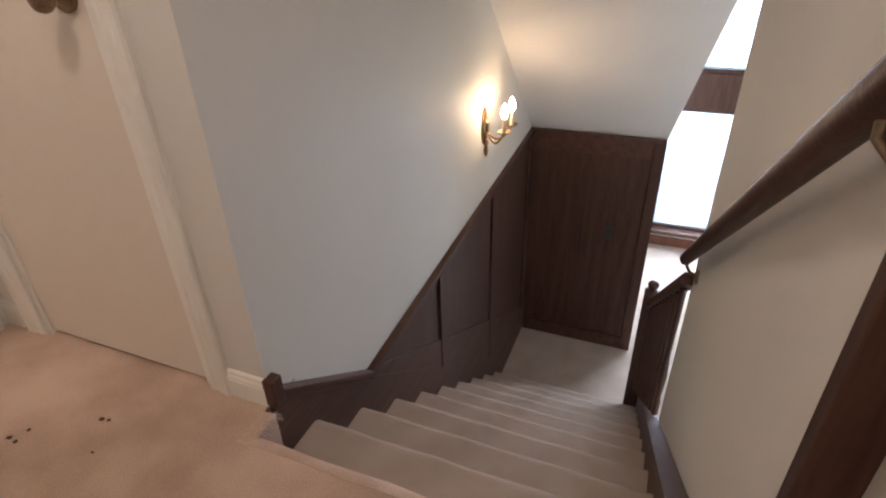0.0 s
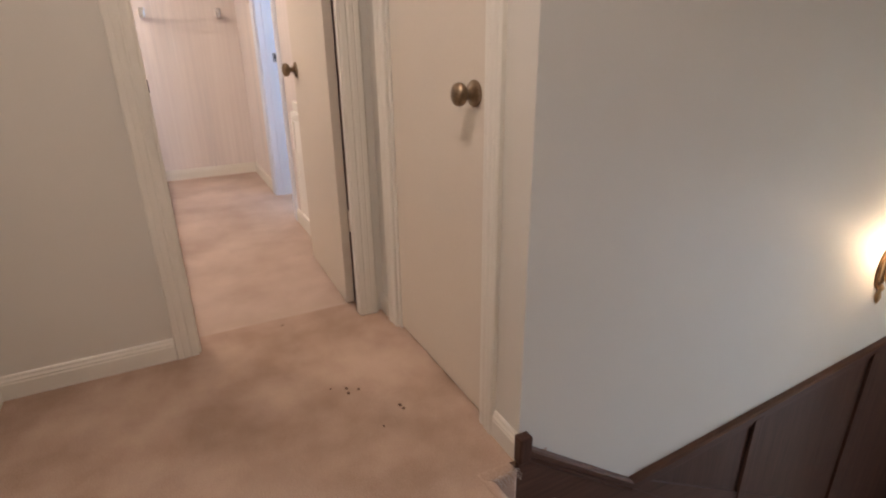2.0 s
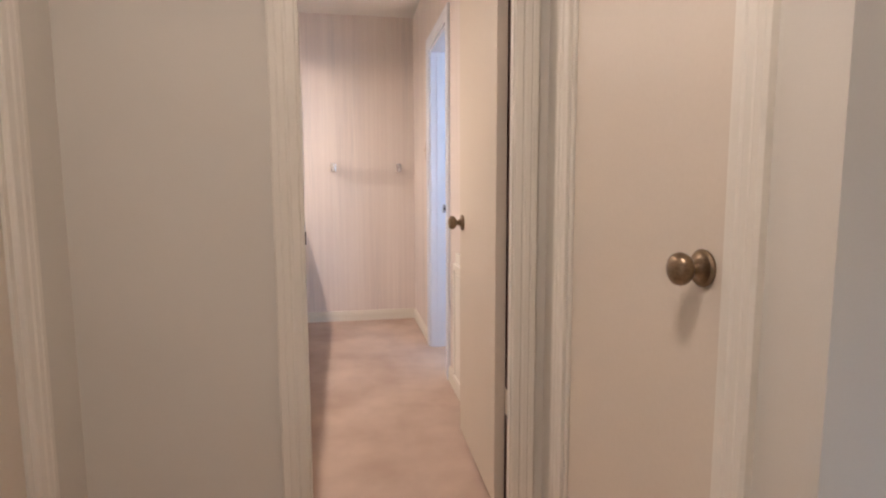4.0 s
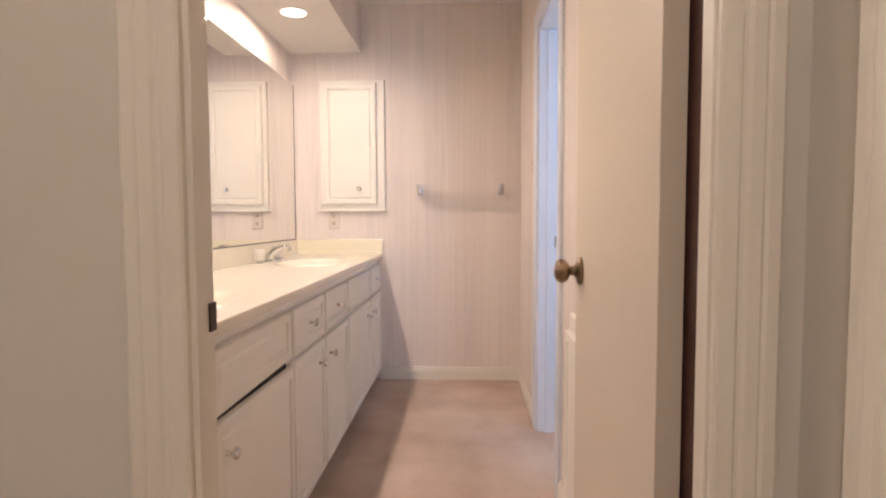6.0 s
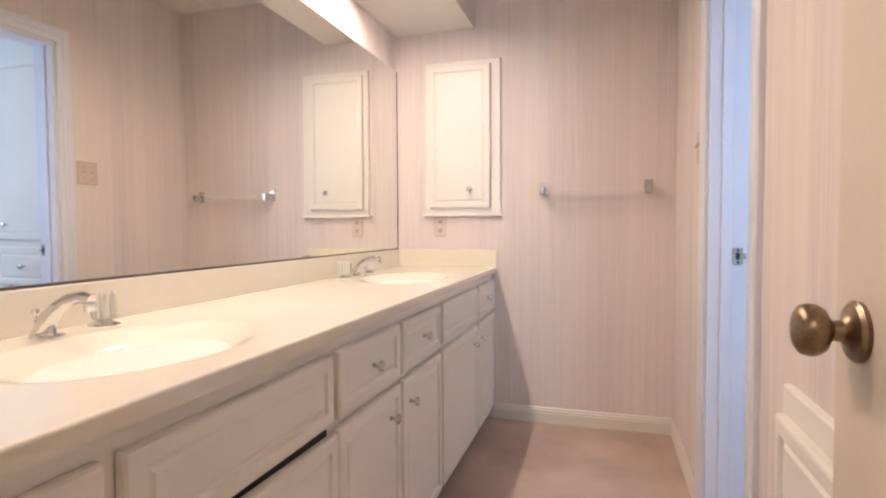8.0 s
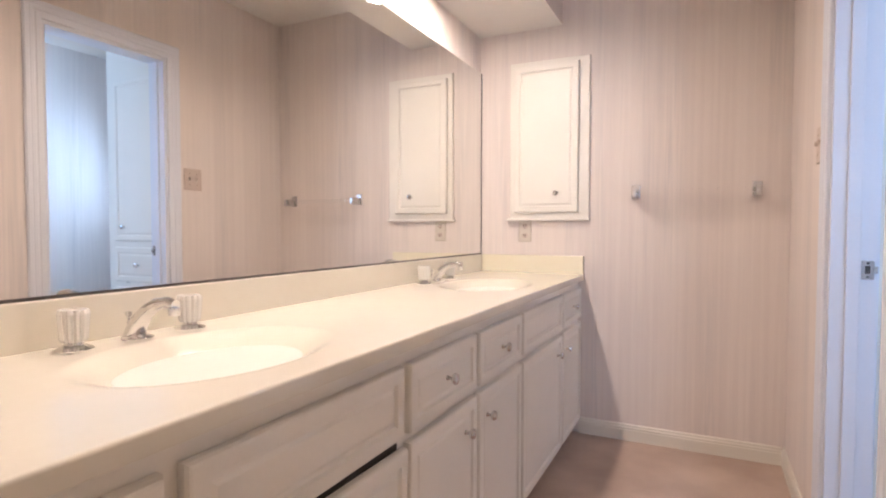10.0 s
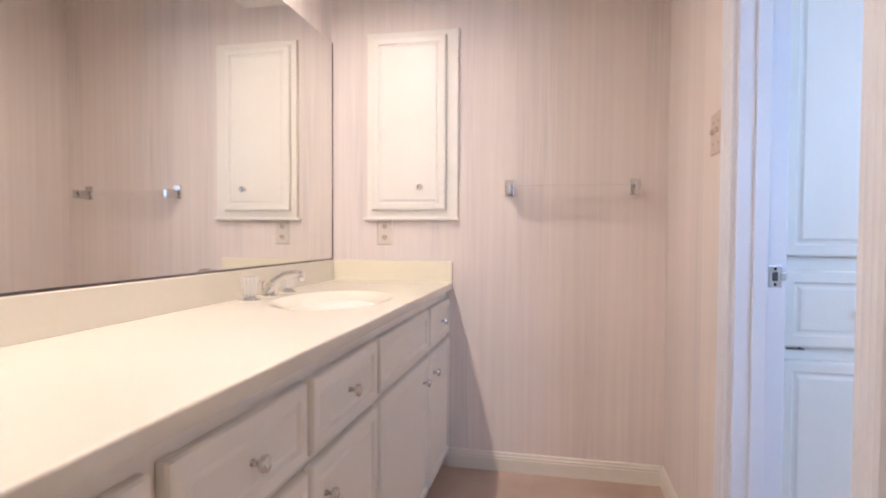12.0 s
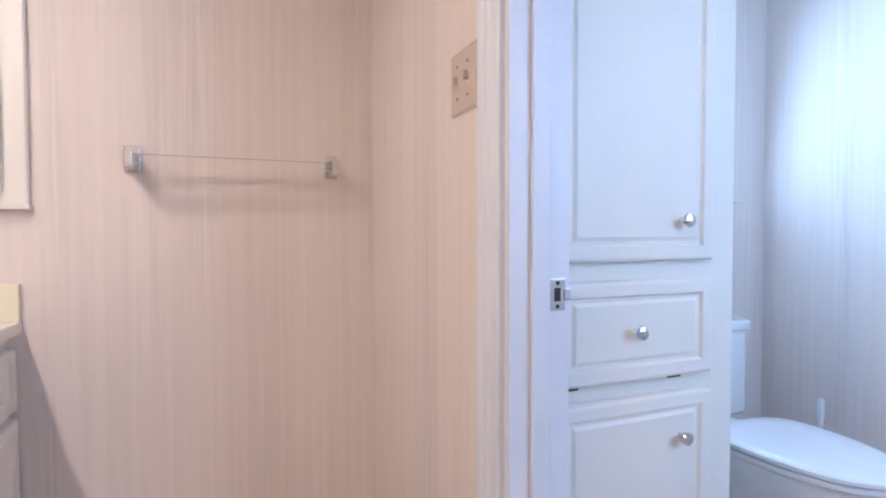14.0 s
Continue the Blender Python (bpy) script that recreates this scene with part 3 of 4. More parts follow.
# skirt and wainscot on the stair wall
def slope_board(x0, x1, pts):
    """A board between planes x0 and x1 with the outline pts of (y, z)."""
    bm = bmesh.new()
    a = [bm.verts.new((x0, y, z)) for y, z in pts]
    b = [bm.verts.new((x1, y, z)) for y, z in pts]
    n = len(pts)
    for k in range(n):
        bm.faces.new((a[k], a[(k + 1) % n], b[(k + 1) % n], b[k]))
    bm.faces.new(a[::-1])
    bm.faces.new(b)
    return bm


SLOPE = RISE / RUN
ZBEND, ZEND, YBEND = -0.280, -0.108, 1.63
def rail_z(y):
    return 0.040 + (y - 1.195) / (YBEND - 1.195) * (ZBEND - 0.040) if y < YBEND else ZBEND + (y - YBEND) / (YW - YBEND) * (ZEND - ZBEND)


wains = thing("stair_wainscot", "dark walnut stained wood panelling along the stairs", "wainscot", kind="structure")
part("panel_field", slope_board(XS, XS + 0.008, [(1.195, rail_z(1.195) - 0.02), (YBEND, ZBEND - 0.02), (YW, ZEND - 0.02), (YW, ZL), (1.195 + 1.6, ZL), (1.195, -0.5)]), WOOD_Z, wains)
# skirt that follows the treads
def tread_z(y):
    return -(y - YN) * SLOPE
part("skirt", slope_board(XS + 0.008, XS + 0.020, [(1.150, -0.012), (1.168, -0.012), (1.170, 0.040), (1.195, 0.030), (1.33, tread_z(1.33) + 0.115), (3.30, tread_z(3.30) + 0.115), (YW, ZL + 0.10), (YW, ZL), (3.2, ZL), (1.150, -0.35)]), WOOD_Y, wains)
# moulded cap in two lengths
def cap_run(y0, z0, y1, z1):
    d = Vector((0, y1 - y0, z1 - z0))
    m = Matrix.Translation((XS, y0, z0)) @ Matrix((d.normalized(), Vector((0, -d.z, d.y)).normalized(), Vector((1, 0, 0)))).transposed().to_4x4()
    bm = extrude([(-0.058, 0), (-0.058, 0.012), (-0.046, 0.013), (-0.042, 0.018), (-0.031, 0.018), (-0.026, 0.024), (-0.014, 0.024), (-0.010, 0.030), (0.004, 0.030), (0.008, 0.022), (0.008, 0)], d.length)
    bm.transform(m)
    return bm
part("cap_moulding", cap_run(1.205, rail_z(1.205), YBEND + 0.006, ZBEND - 0.004), WOOD_Y, wains)
part("cap_moulding", cap_run(YBEND, ZBEND, YW, ZEND), WOOD_Y, wains)
part("end_block", box(XS - 0.003, XS + 0.030, 1.1665, 1.206, 0.004, 0.088, 0.005), WOOD_Z, wains, "dark moulded end block at the stair head")
for y in (2.30, 3.08):
    part("stile", box(XS + 0.008, XS + 0.022, y - 0.038, y + 0.012, tread_z(y) + 0.125, rail_z(y) - 0.036, 0.002), WOOD_Z, wains)
part("stile", box(XS + 0.008, XS + 0.022, 3.86, YW, ZL + 0.1, ZEND - 0.045, 0.002), WOOD_Z, wains)
part("lower_rail", slope_board(XS + 0.008, XS + 0.0175, [(1.66, tread_z(1.66) + 0.155), (YW, ZL + 0.20), (YW, ZL + 0.10), (3.30, tread_z(3.30) + 0.115), (1.60, tread_z(1.60) + 0.115)]), WOOD_Y, wains)

foot = thing("foot_wainscot", "dark walnut stained wood panelling at the stair foot", "wainscot", kind="structure")
part("panel_field", box(XS + 0.022, 0.235, YW - 0.010, YW, ZL, ZEND - 0.03), WOOD_Z, foot)
part("top_rail", box(XS + 0.022, 0.235, YW - 0.022, YW - 0.010, ZEND - 0.13, ZEND - 0.02, 0.002), WOOD_Y, foot)
part("cap_moulding", box(XS + 0.022, 0.242, YW - 0.034, YW, ZEND - 0.02, ZEND + 0.008, 0.004), WOOD_Y, foot)
part("base_rail", box(XS + 0.022, 0.235, YW - 0.024, YW - 0.010, ZL, ZL + 0.11, 0.003), WOOD_Y, foot)
part("end_post", box(0.170, 0.242, YW - 0.026, YW + 0.11, ZL, ZEND + 0.005, 0.003), WOOD_Z, foot)
part("stile", box(XS + 0.022, XS + 0.09, YW - 0.020, YW - 0.010, ZL + 0.11, ZEND - 0.13, 0.002), WOOD_Z, foot)
sw = thing("light_switch", "dark brown switch plate on the wood panelling", "light switch", on_wall(-0.035, YW - 0.010, -0.81, "-y"))
part("plate", moulded(0.062, 0.100, [(0, 0), (0, 0.004), (0.004, 0.006)]), SLOT, sw)
part("toggle", box(-0.005, 0.005, -0.008, 0.012, 0.006, 0.018, 0.002), SLOT, sw)

# outer stringer, side wall skirt, balustrade
side = thing("stair_stringer", "dark stained stringer board along the open side of the stairs", "stringer", kind="structure")
part("skirt", slope_board(SX1 - 0.001, XR, [(1.0, 0.06), (1.10, 0.06), (3.34, tread_z(3.34) + 0.12), (3.34, ZL), (2.9, ZL), (1.0, -0.3)]), WOOD_Y, side)
part("skirt_cap", slope_board(SX1 - 0.010, XR - 0.002, [(1.0, 0.061), (1.10, 0.061), (3.35, tread_z(3.35) + 0.121), (3.35, tread_z(3.35) + 0.145), (1.108, 0.085), (1.0, 0.085)]), WOOD_Y, side)

rail = thing("handrail", "round dark varnished wooden handrail on wall brackets", "handrail")
ra, rb = Vector((0.348, 0.86, 0.985)), Vector((0.348, 2.29, 0.006))
rd = (rb - ra).normalized()
prof = [(0.024 * math.cos(a), 0.021 * math.sin(a)) for a in (2 * math.pi * k / 18 for k in range(18))]
bmr = extrude(prof, (rb - ra).length)
bmesh.ops.bevel(bmr, geom=[e for e in bmr.edges if abs(e.verts[0].co.x - e.verts[1].co.x) < 1e-6], offset=0.008, segments=2, affect="EDGES")
part("rail", bmr, WOOD_Y, rail, m=Matrix.Translation(ra) @ Matrix((rd, rd.cross(Vector((1, 0, 0))), Vector((1, 0, 0)))).transposed().to_4x4(), smooth=True)
for f in (0.06, 0.94):
    p = ra.lerp(rb, f)
    br = part("bracket", tube([p - Vector((0, 0, 0.020)), p + Vector((0.002, 0, -0.042)), p + Vector((0.016, -0.01, -0.058)), p + Vector((XR - p.x, -0.02, -0.062))], 0.0055, 10), BRASS, rail, "brass rail bracket", smooth=True)
    part("rosette", lathe([(0, 0), (0.028, 0), (0.026, 0.006), (0.012, 0.010), (0, 0.010)], 18, on_wall(0, 0, 0, "-x")), BRASS, br, m=Matrix.Translation((XR, p.y - 0.02, p.z - 0.062)), smooth=True)

bal = thing("balustrade", "dark wooden balustrade with slim balusters and a newel post", "balustrade")
b0, b1 = Vector((0.375, 2.29, -0.076)), Vector((0.303, 3.24, -0.86))
bd = (b1 - b0).normalized()
part("top_rail", extrude([(-0.028, -0.022), (-0.028, 0.010), (-0.016, 0.026), (0.016, 0.026), (0.028, 0.010), (0.028, -0.022)], (b1 - b0).length), WOOD_Y, bal, m=Matrix.Translation(b0) @ Matrix((bd, Vector((0, 0, 1)).cross(bd).normalized(), bd.cross(Vector((0, 0, 1)).cross(bd).normalized()))).transposed().to_4x4())
for k in range(9):
    p = b0.lerp(b1, (k + 0.6) / 9.6)
    zb = tread_z(p.y) + 0.14
    hgt = p.z - 0.03 - zb
    part("baluster", lathe([(0, 0), (0.016, 0), (0.016, 0.12 * hgt), (0.011, 0.15 * hgt), (0.017, 0.32 * hgt), (0.010, 0.5 * hgt), (0.013, 0.8 * hgt), (0.013, hgt), (0, hgt)], 10), WOOD_Z, bal, m=Matrix.Translation((p.x, p.y, zb)), smooth=True)
nw = part("newel_post", box(-0.042, 0.042, -0.042, 0.042, 0, 1.0, 0.004), WOOD_Z, bal, m=Matrix.Translation((0.301, 3.29, ZL)))
part("newel_cap", lathe([(0, 0), (0.05, 0), (0.054, 0.012), (0.040, 0.022), (0.026, 0.032), (0.034, 0.055), (0.040, 0.08), (0.030, 0.105), (0.012, 0.116), (0, 0.117)], 18), WOOD_Z, nw, m=Matrix.Translation((0, 0, 0.998)) @ Matrix.Diagonal((0.8, 0.8, 0.7, 1)), smooth=True)

# sconce
SY0, SZ0 = 2.93, 0.215
sconce = thing("wall_sconce", "brass two arm wall sconce with lit candle bulbs", "wall lamp", on_wall(XS, SY0, SZ0, "+x"))
plate = bmesh.new()
for (r, h) in ((0.05, 0.006), (0.038, 0.014), (0.02, 0.022)):
    join(plate, lathe([(0, 0), (r, 0), (r * 0.96, h * 0.7), (r * 0.75, h), (0, h)], 24, Matrix.Diagonal((1, 1.9, 1, 1))))
part("back_plate", plate, GOLD, sconce, smooth=True)
part("tail", lathe([(0, -0.16), (0.006, -0.15), (0.012, -0.125), (0.007, -0.10), (0.014, -0.085), (0.005, -0.07), (0, -0.07)], 14, Matrix.Translation((0, 0, 0.012)) @ pose(0, 0, 0, -90, 0, 0)), GOLD, sconce, smooth=True)
for sx in (-0.065, 0.065):
    pts = [(0, -0.03, 0.015)] + [(sx * min(1, t * 1.15), -0.03 - 0.05 * math.sin(math.pi * t) + 0.02 * t, 0.015 + 0.105 * t) for t in (0.12, 0.25, 0.4, 0.55, 0.7, 0.85, 1.0)]
    arm = part("arm", tube(pts, 0.0055, 10), GOLD, sconce, smooth=True)
    up = Matrix.Translation((sx * 1.0, -0.010, 0.12)) @ pose(0, 0, 0, -90, 0, 0)
    part("bobeche", lathe([(0, 0), (0.012, 0.0), (0.030, 0.008), (0.034, 0.014), (0.031, 0.013), (0.012, 0.008), (0, 0.008)], 20, up), GOLD, arm, smooth=True)
    part("candle_sleeve", lathe([(0, 0.008), (0.0115, 0.008), (0.0115, 0.075), (0.008, 0.078), (0, 0.078)], 16, up), CANDLE, arm, smooth=True)
    part("bulb", lathe([(0, 0.078), (0.008, 0.078), (0.015, 0.092), (0.0175, 0.105), (0.014, 0.122), (0.007, 0.138), (0.001, 0.150), (0, 0.150)], 16, up), BULB, arm, "glowing flame bulb", smooth=True)

# window of the lower room
win = thing("window_lower", "tall bright window with white blinds and dark frame", "window", kind="structure")
for z0, z1 in ((-1.60, -0.36), (-0.05, 1.5)):
    part("window_frame", boxes([(0.225, 0.245, 5.80, 5.88, z0, z1), (1.565, 1.6, 5.80, 5.88, z0, z1), (0.245, 1.565, 5.80, 5.88, z0, z0 + 0.035), (0.245, 1.565, 5.80, 5.88, z1 - 0.035, z1)]), WOOD_Z, win)
    pane = part("pane", box(0.245, 1.565, 5.86, 5.866, z0 + 0.035, z1 - 0.035), WINDOWGLASS, win)
    pane.visible_shadow = False
    n = int((z1 - z0 - 0.07) / 0.026)
    for k in range(n):
        zz = z0 + 0.045 + k * 0.026
        part("slat", slope_board(0.248, 1.56, [(5.818, zz - 0.004), (5.842, zz + 0.006), (5.842, zz + 0.0075), (5.818, zz - 0.0025)]), BLIND, win)
part("transom", box(0.225, 1.6, 5.78, 5.90, -0.36, -0.05, 0.004), WOOD_Z, win)
part("window_sill", box(0.216, 1.63, 5.70, 5.80, -1.64, -1.60, 0.005), WOOD_Y, win)
setting("lower_baseboard", box(0.2, 3.1, 5.785, 5.80, ZL, ZL + 0.10, 0.003), REDWOOD, "brown stained baseboard under the window", "baseboard")

# ---------------------------------------------------------------- vanity
YF = 0.188                       # face of the vanity frame
CT = 0.855                       # counter height
vanity = thing("bathroom_vanity", "long cream painted vanity with panelled doors and drawers", "vanity cabinet")
fr = bmesh.new()
cols = [(-4.60, -4.215), (-4.18, -3.595), (-3.565, -3.165), (-3.14, -2.75), (-2.722, -2.165), (-2.135, -1.80)]
box(XF, XD1, YM, YF, 0.085, CT - 0.03, bm=fr)
part("body", fr, CABPAINT, vanity)
part("toe_kick", box(XF, XD1, YM, YF - 0.06, 0.0, 0.085), CABPAINT, vanity)


def front(name, x0, x1, z0, z1, parent, label, turn=0.0, knob=None, out=0.0):
    w, h = x1 - x0, z1 - z0
    m = Matrix.Translation(((x0 + x1) / 2, YF + out, (z0 + z1) / 2)) @ on_wall(0, 0, 0, "+y") @ pose(0, 0, 0, 0, 0, turn)
    steps = [(min(i, h * 0.45), z) for i, z in FRONT]
    ob = part(name, moulded(w, h, steps), CABPAINT, parent, label, m)
    if knob:
        kx, kz = knob
        cabinet_knob(ob, Matrix.Translation(((x0 + x1) / 2 - kx, kz - (z0 + z1) / 2, 0.016)))
    return ob


for n, (x0, x1) in enumerate(cols):
    mid = (x0 + x1) / 2
    wide = n in (1, 4)
    front("false_front" if wide else "drawer_front", x0, x1, 0.630 if wide else 0.628, 0.788, vanity, "", 0.0, None if wide else (mid, 0.708))
    # hinge side is opposite the knob
    kx = {0: -4.262, 1: -4.10, 2: -3.228, 3: -3.062, 4: -2.225, 5: -2.07}[n]
    d = front("cabinet_door", x0 - 0.003, x1 + 0.003, 0.075, 0.607 if n != 4 else 0.609, vanity, "slightly sagging cupboard door" if n == 4 else "", -1.2 if n == 4 else 0.0, (kx, 0.525), 0.004 if n == 4 else 0.0)
    hx = x0 - 0.004 if kx > mid else x1 + 0.004
    for hz in (0.14, 0.535):
        part("hinge", box(hx - 0.005, hx + 0.005, YF, YF + 0.012, hz - 0.022, hz + 0.022, 0.0015), CHROME, d, "small chrome hinge", m=d.matrix_basis.inverted())

# A solid dark strip on the closed body stands in for the gap's shade.
part("cupboard_gap", box(-2.716, -2.170, YF, YF + 0.0025, 0.585, 0.616), SLOT, vanity, "dark strip standing for shade above the sagging door")

# countertop with two moulded bowls
def bowl_top(x0, x1, y0, y1, z, bowls, nx=320, ny=70):
    """The top as one sheet that dips into oval bowls, with a rounded front edge."""
    bm = bmesh.new()
    grid = []
    for i in range(nx + 1):
        row = []
        for j in range(ny + 1):
            x, y = x0 + (x1 - x0) * i / nx, y0 + (y1 - y0) * j / ny
            dz = 0.0
            for bx, by, ra_, rb_ in bowls:
                q = math.hypot((x - bx) / ra_, (y - by) / rb_)
                if q < 1.06:
                    s = min(1.0, (1.06 - q) / 1.06)
                    dz -= 0.105 * (s * s * (3 - 2 * s)) ** 0.80
            row.append(bm.verts.new((x, y, z + dz)))
        grid.append(row)
    for a, b in zip(grid, grid[1:]):
        for j in range(ny):
            bm.faces.new((a[j], b[j], b[j + 1], a[j + 1]))
    r = 0.005
    edge = [(y1 + r * math.sin(a), z - r + r * math.cos(a)) for a in (radians(d) for d in (30, 60, 90))] + [(y1 + r, z - 0.030), (y1 - 0.02, z - 0.030)]
    last = [g[ny] for g in grid]
    for yy, zz in edge:
        cur = [bm.verts.new((v.co.x, yy, zz)) for v in last]
        for k in range(nx):
            bm.faces.new((last[k], last[k + 1], cur[k + 1], cur[k]))
        last = cur
    return bm


top = thing("vanity_countertop", "glossy cream cultured marble countertop with two oval bowls", "countertop")
BOWLS = [(-3.885, -0.055, 0.255, 0.185), (-2.445, -0.055, 0.255, 0.185)]
part("top", bowl_top(XF, XD1, YM, 0.214, CT, BOWLS), MARBLE, top, smooth=True)
part("backsplash", box(XF, XD1, YM, YM + 0.019, CT - 0.002, 0.952, 0.004), MARBLE, top)
part("side_splash", box(XF, XF + 0.019, YM + 0.019, 0.219, CT - 0.002, 0.952, 0.004), SPLASH, top)
for bx, by, _, _ in BOWLS:
    dr = part("drain", lathe([(0, 0), (0.024, 0), (0.026, 0.002), (0.018, 0.005), (0.010, 0.004), (0, 0.005)], 20), CHROME, top, "chrome drain", Matrix.Translation((bx, by, CT - 0.106)), True)
    part("overflow", lathe([(0, 0), (0.006, 0), (0.006, 0.001), (0, 0.001)], 12), SLOT, top, "small overflow hole", Matrix.Translation((bx, by - 0.118, CT - 0.0445)) @ pose(0, 0, 0, -42, 0, 0))


def faucet(bx, label):
    f = thing("faucet", label, "faucet", Matrix.Translation((bx, -0.292, CT + 0.001)), "vanity faucets")
    pts = [(0, -0.012, 0.004), (0, 0.004, 0.034), (0, 0.030, 0.060), (0, 0.062, 0.078), (0, 0.095, 0.084), (0, 0.120, 0.080)]
    sp_ = tube(pts, 0.0165, 14, [1.35, 1.15, 0.95, 0.80, 0.70, 0.62])
    part("spout", sp_, CHROME, f, smooth=True)
    part("aerator", lathe([(0, 0), (0.0105, 0), (0.0115, 0.006), (0.0115, 0.016), (0, 0.018)], 16), CHROME, f, m=Matrix.Translation((0, 0.116, 0.058)), smooth=True)
    part("spout_base", lathe([(0, 0), (0.031, 0), (0.032, 0.004), (0.026, 0.008), (0, 0.010)], 24), CHROME, f, smooth=True)
    part("pop_up_rod", lathe([(0, 0), (0.003, 0), (0.003, 0.045), (0.007, 0.048), (0.007, 0.056), (0, 0.058)], 12), CHROME, f, m=Matrix.Translation((0, -0.030, 0.0)), smooth=True)
    for sx in (-0.13, 0.13):
        h = part("handle", fluted(0.025, 0.062), FLUTED, f, "clear fluted acrylic handle", Matrix.Translation((sx, 0, 0.018)))
        part("handle_base", lathe([(0, -0.018), (0.033, -0.018), (0.034, -0.014), (0.026, -0.010), (0.017, -0.006), (0.015, 0.0), (0, 0.0)], 24), CHROME, h, "chrome base", smooth=True)
        part("handle_core", lathe([(0, 0.001), (0.006, 0.001), (0.006, 0.058), (0.012, 0.0625), (0, 0.0625)], 14), CHROME, h, smooth=True)
    return f


def fluted(r, h):
    bm = bmesh.new()
    n = 36
    rings = []
    for z, k in ((0.0, 0.80), (0.006, 0.92), (h * 0.55, 1.0), (h - 0.008, 1.06), (h, 0.96)):
        rings.append([bm.verts.new((r * k * (1 + (0.07 if i % 3 else -0.07)) * math.cos(2 * math.pi * i / n), r * k * (1 + (0.07 if i % 3 else -0.07)) * math.sin(2 * math.pi * i / n), z)) for i in range(n)])
    for a, b in zip(rings, rings[1:]):
        for i in range(n):
            bm.faces.new((a[i], a[(i + 1) % n], b[(i + 1) % n], b[i]))
    bm.faces.new(rings[0][::-1])
    bm.faces.new(rings[-1])
    return bm


faucet(-2.445, "chrome two handle faucet with clear acrylic handles")
faucet(-3.885, "chrome two handle faucet with clear acrylic handles")

# mirror
mir = thing("wall_mirror", "wide frameless mirror standing on the backsplash", "mirror")
part("glass", box(XF + 0.006, -1.80, YM + 0.002, YM + 0.008, 0.958, 1.985), MIRROR, mir)
part("bottom_channel", box(XF + 0.004, -1.798, YM + 0.001, YM + 0.0105, 0.952, 0.9585, 0.0008), DARKEDGE, mir, "thin dark worn bottom edge")
part("side_channel", box(XF + 0.0025, XF + 0.0062, YM + 0.001, YM + 0.010, 0.9585, 1.985), DARKEDGE, mir)

# recessed lamps; the middle one is an unseen addition to even the light
for cx, cy in CANS:
    can = thing("recessed_light", "round recessed ceiling light, switched on", "ceiling light", Matrix.Translation((cx, cy, 2.187)), "recessed soffit lights")
    part("trim_ring", lathe([(0.078, 0.0), (0.078, -0.003), (0.072, -0.006), (0.064, -0.004), (0.064, 0.0)], 32), CEILPAINT, can, smooth=True)
    part("lens", lathe([(0, -0.0025), (0.064, -0.0025), (0.064, -0.001), (0, -0.001)], 32), LENS, can, "glowing lens")

# medicine cabinet
med = thing("medicine_cabinet", "cream wall cabinet with one panelled door", "wall cabinet", on_wall(XF, 0.026, 1.578, "+x"))
part("face_frame", moulded(0.436, 0.862, [(0, 0), (0, 0.014), (0.004, 0.018)]), CABPAINT, med)
dr_ = part("door", moulded(0.352, 0.792, [(0, 0), (0, 0.016), (0.004, 0.021), (0.010, 0.022), (0.030, 0.022), (0.034, 0.015), (0.040, 0.015), (0.047, 0.019), (0.052, 0.019)]), CABPAINT, med, m=Matrix.Translation((-0.012, 0.006, 0.018)))
cabinet_knob(dr_, Matrix.Translation((0.062, -0.295, 0.019)))
part("bottom_ledge", box(-0.232, 0.224, -0.436, -0.424, 0, 0.030, 0.003), CABPAINT, med)

# outlet and switch
def wall_plate(name, label, category, m, w, h, mat=None):
    p = thing(name, label, category, m)
    part("plate", moulded(w, h, [(0, 0), (0, 0.003), (0.004, 0.006), (0.008, 0.0065)]), mat or PLASTIC, p)
    return p


out = wall_plate("power_outlet", "ivory double power outlet below the wall cabinet", "power outlet", on_wall(XF, -0.107, 1.086, "+x"), 0.074, 0.124)
for dz in (-0.026, 0.026):
    so = part("socket", lathe([(0, 0.006), (0.0165, 0.006), (0.0165, 0.0085), (0.015, 0.009), (0, 0.009)], 20, Matrix.Diagonal((1, 0.86, 1, 1))), SWITCHPLATE, out, m=Matrix.Translation((0, dz, 0)))
    for sx in (-0.006, 0.006):
        part("slot", box(sx - 0.0014, sx + 0.0014, -0.001, 0.008, 0.0086, 0.0094), SLOT, so)
    part("slot", lathe([(0, 0.0086), (0.0026, 0.0086), (0.0026, 0.0094), (0, 0.0094)], 10), SLOT, so, m=Matrix.Translation((0, -0.007, 0)))
swp = wall_plate("light_switch", "ivory double toggle light switch on striped wallpaper", "light switch", on_wall(-3.89, YR, 1.380, "-y"), 0.120, 0.124, SWITCHPLATE)
for sx in (-0.024, 0.024):
    part("toggle", box(sx - 0.005, sx + 0.005, -0.004, 0.012, 0.005, 0.017, 0.002), SWITCHPLATE, swp)
    part("slot", box(sx - 0.007, sx + 0.007, -0.013, 0.013, 0.0062, 0.0070), PLASTIC, swp)
    for dz in (-0.032, 0.032):
        part("screw", lathe([(0, 0.006), (0.0034, 0.006), (0.0026, 0.0078), (0, 0.0078)], 10), BRASS, swp, m=Matrix.Translation((sx, dz, 0)))

# towel bar
tb = thing("towel_bar", "clear acrylic towel bar on chrome brackets", "towel bar", on_wall(XF, 0.745, 1.278, "+x"))
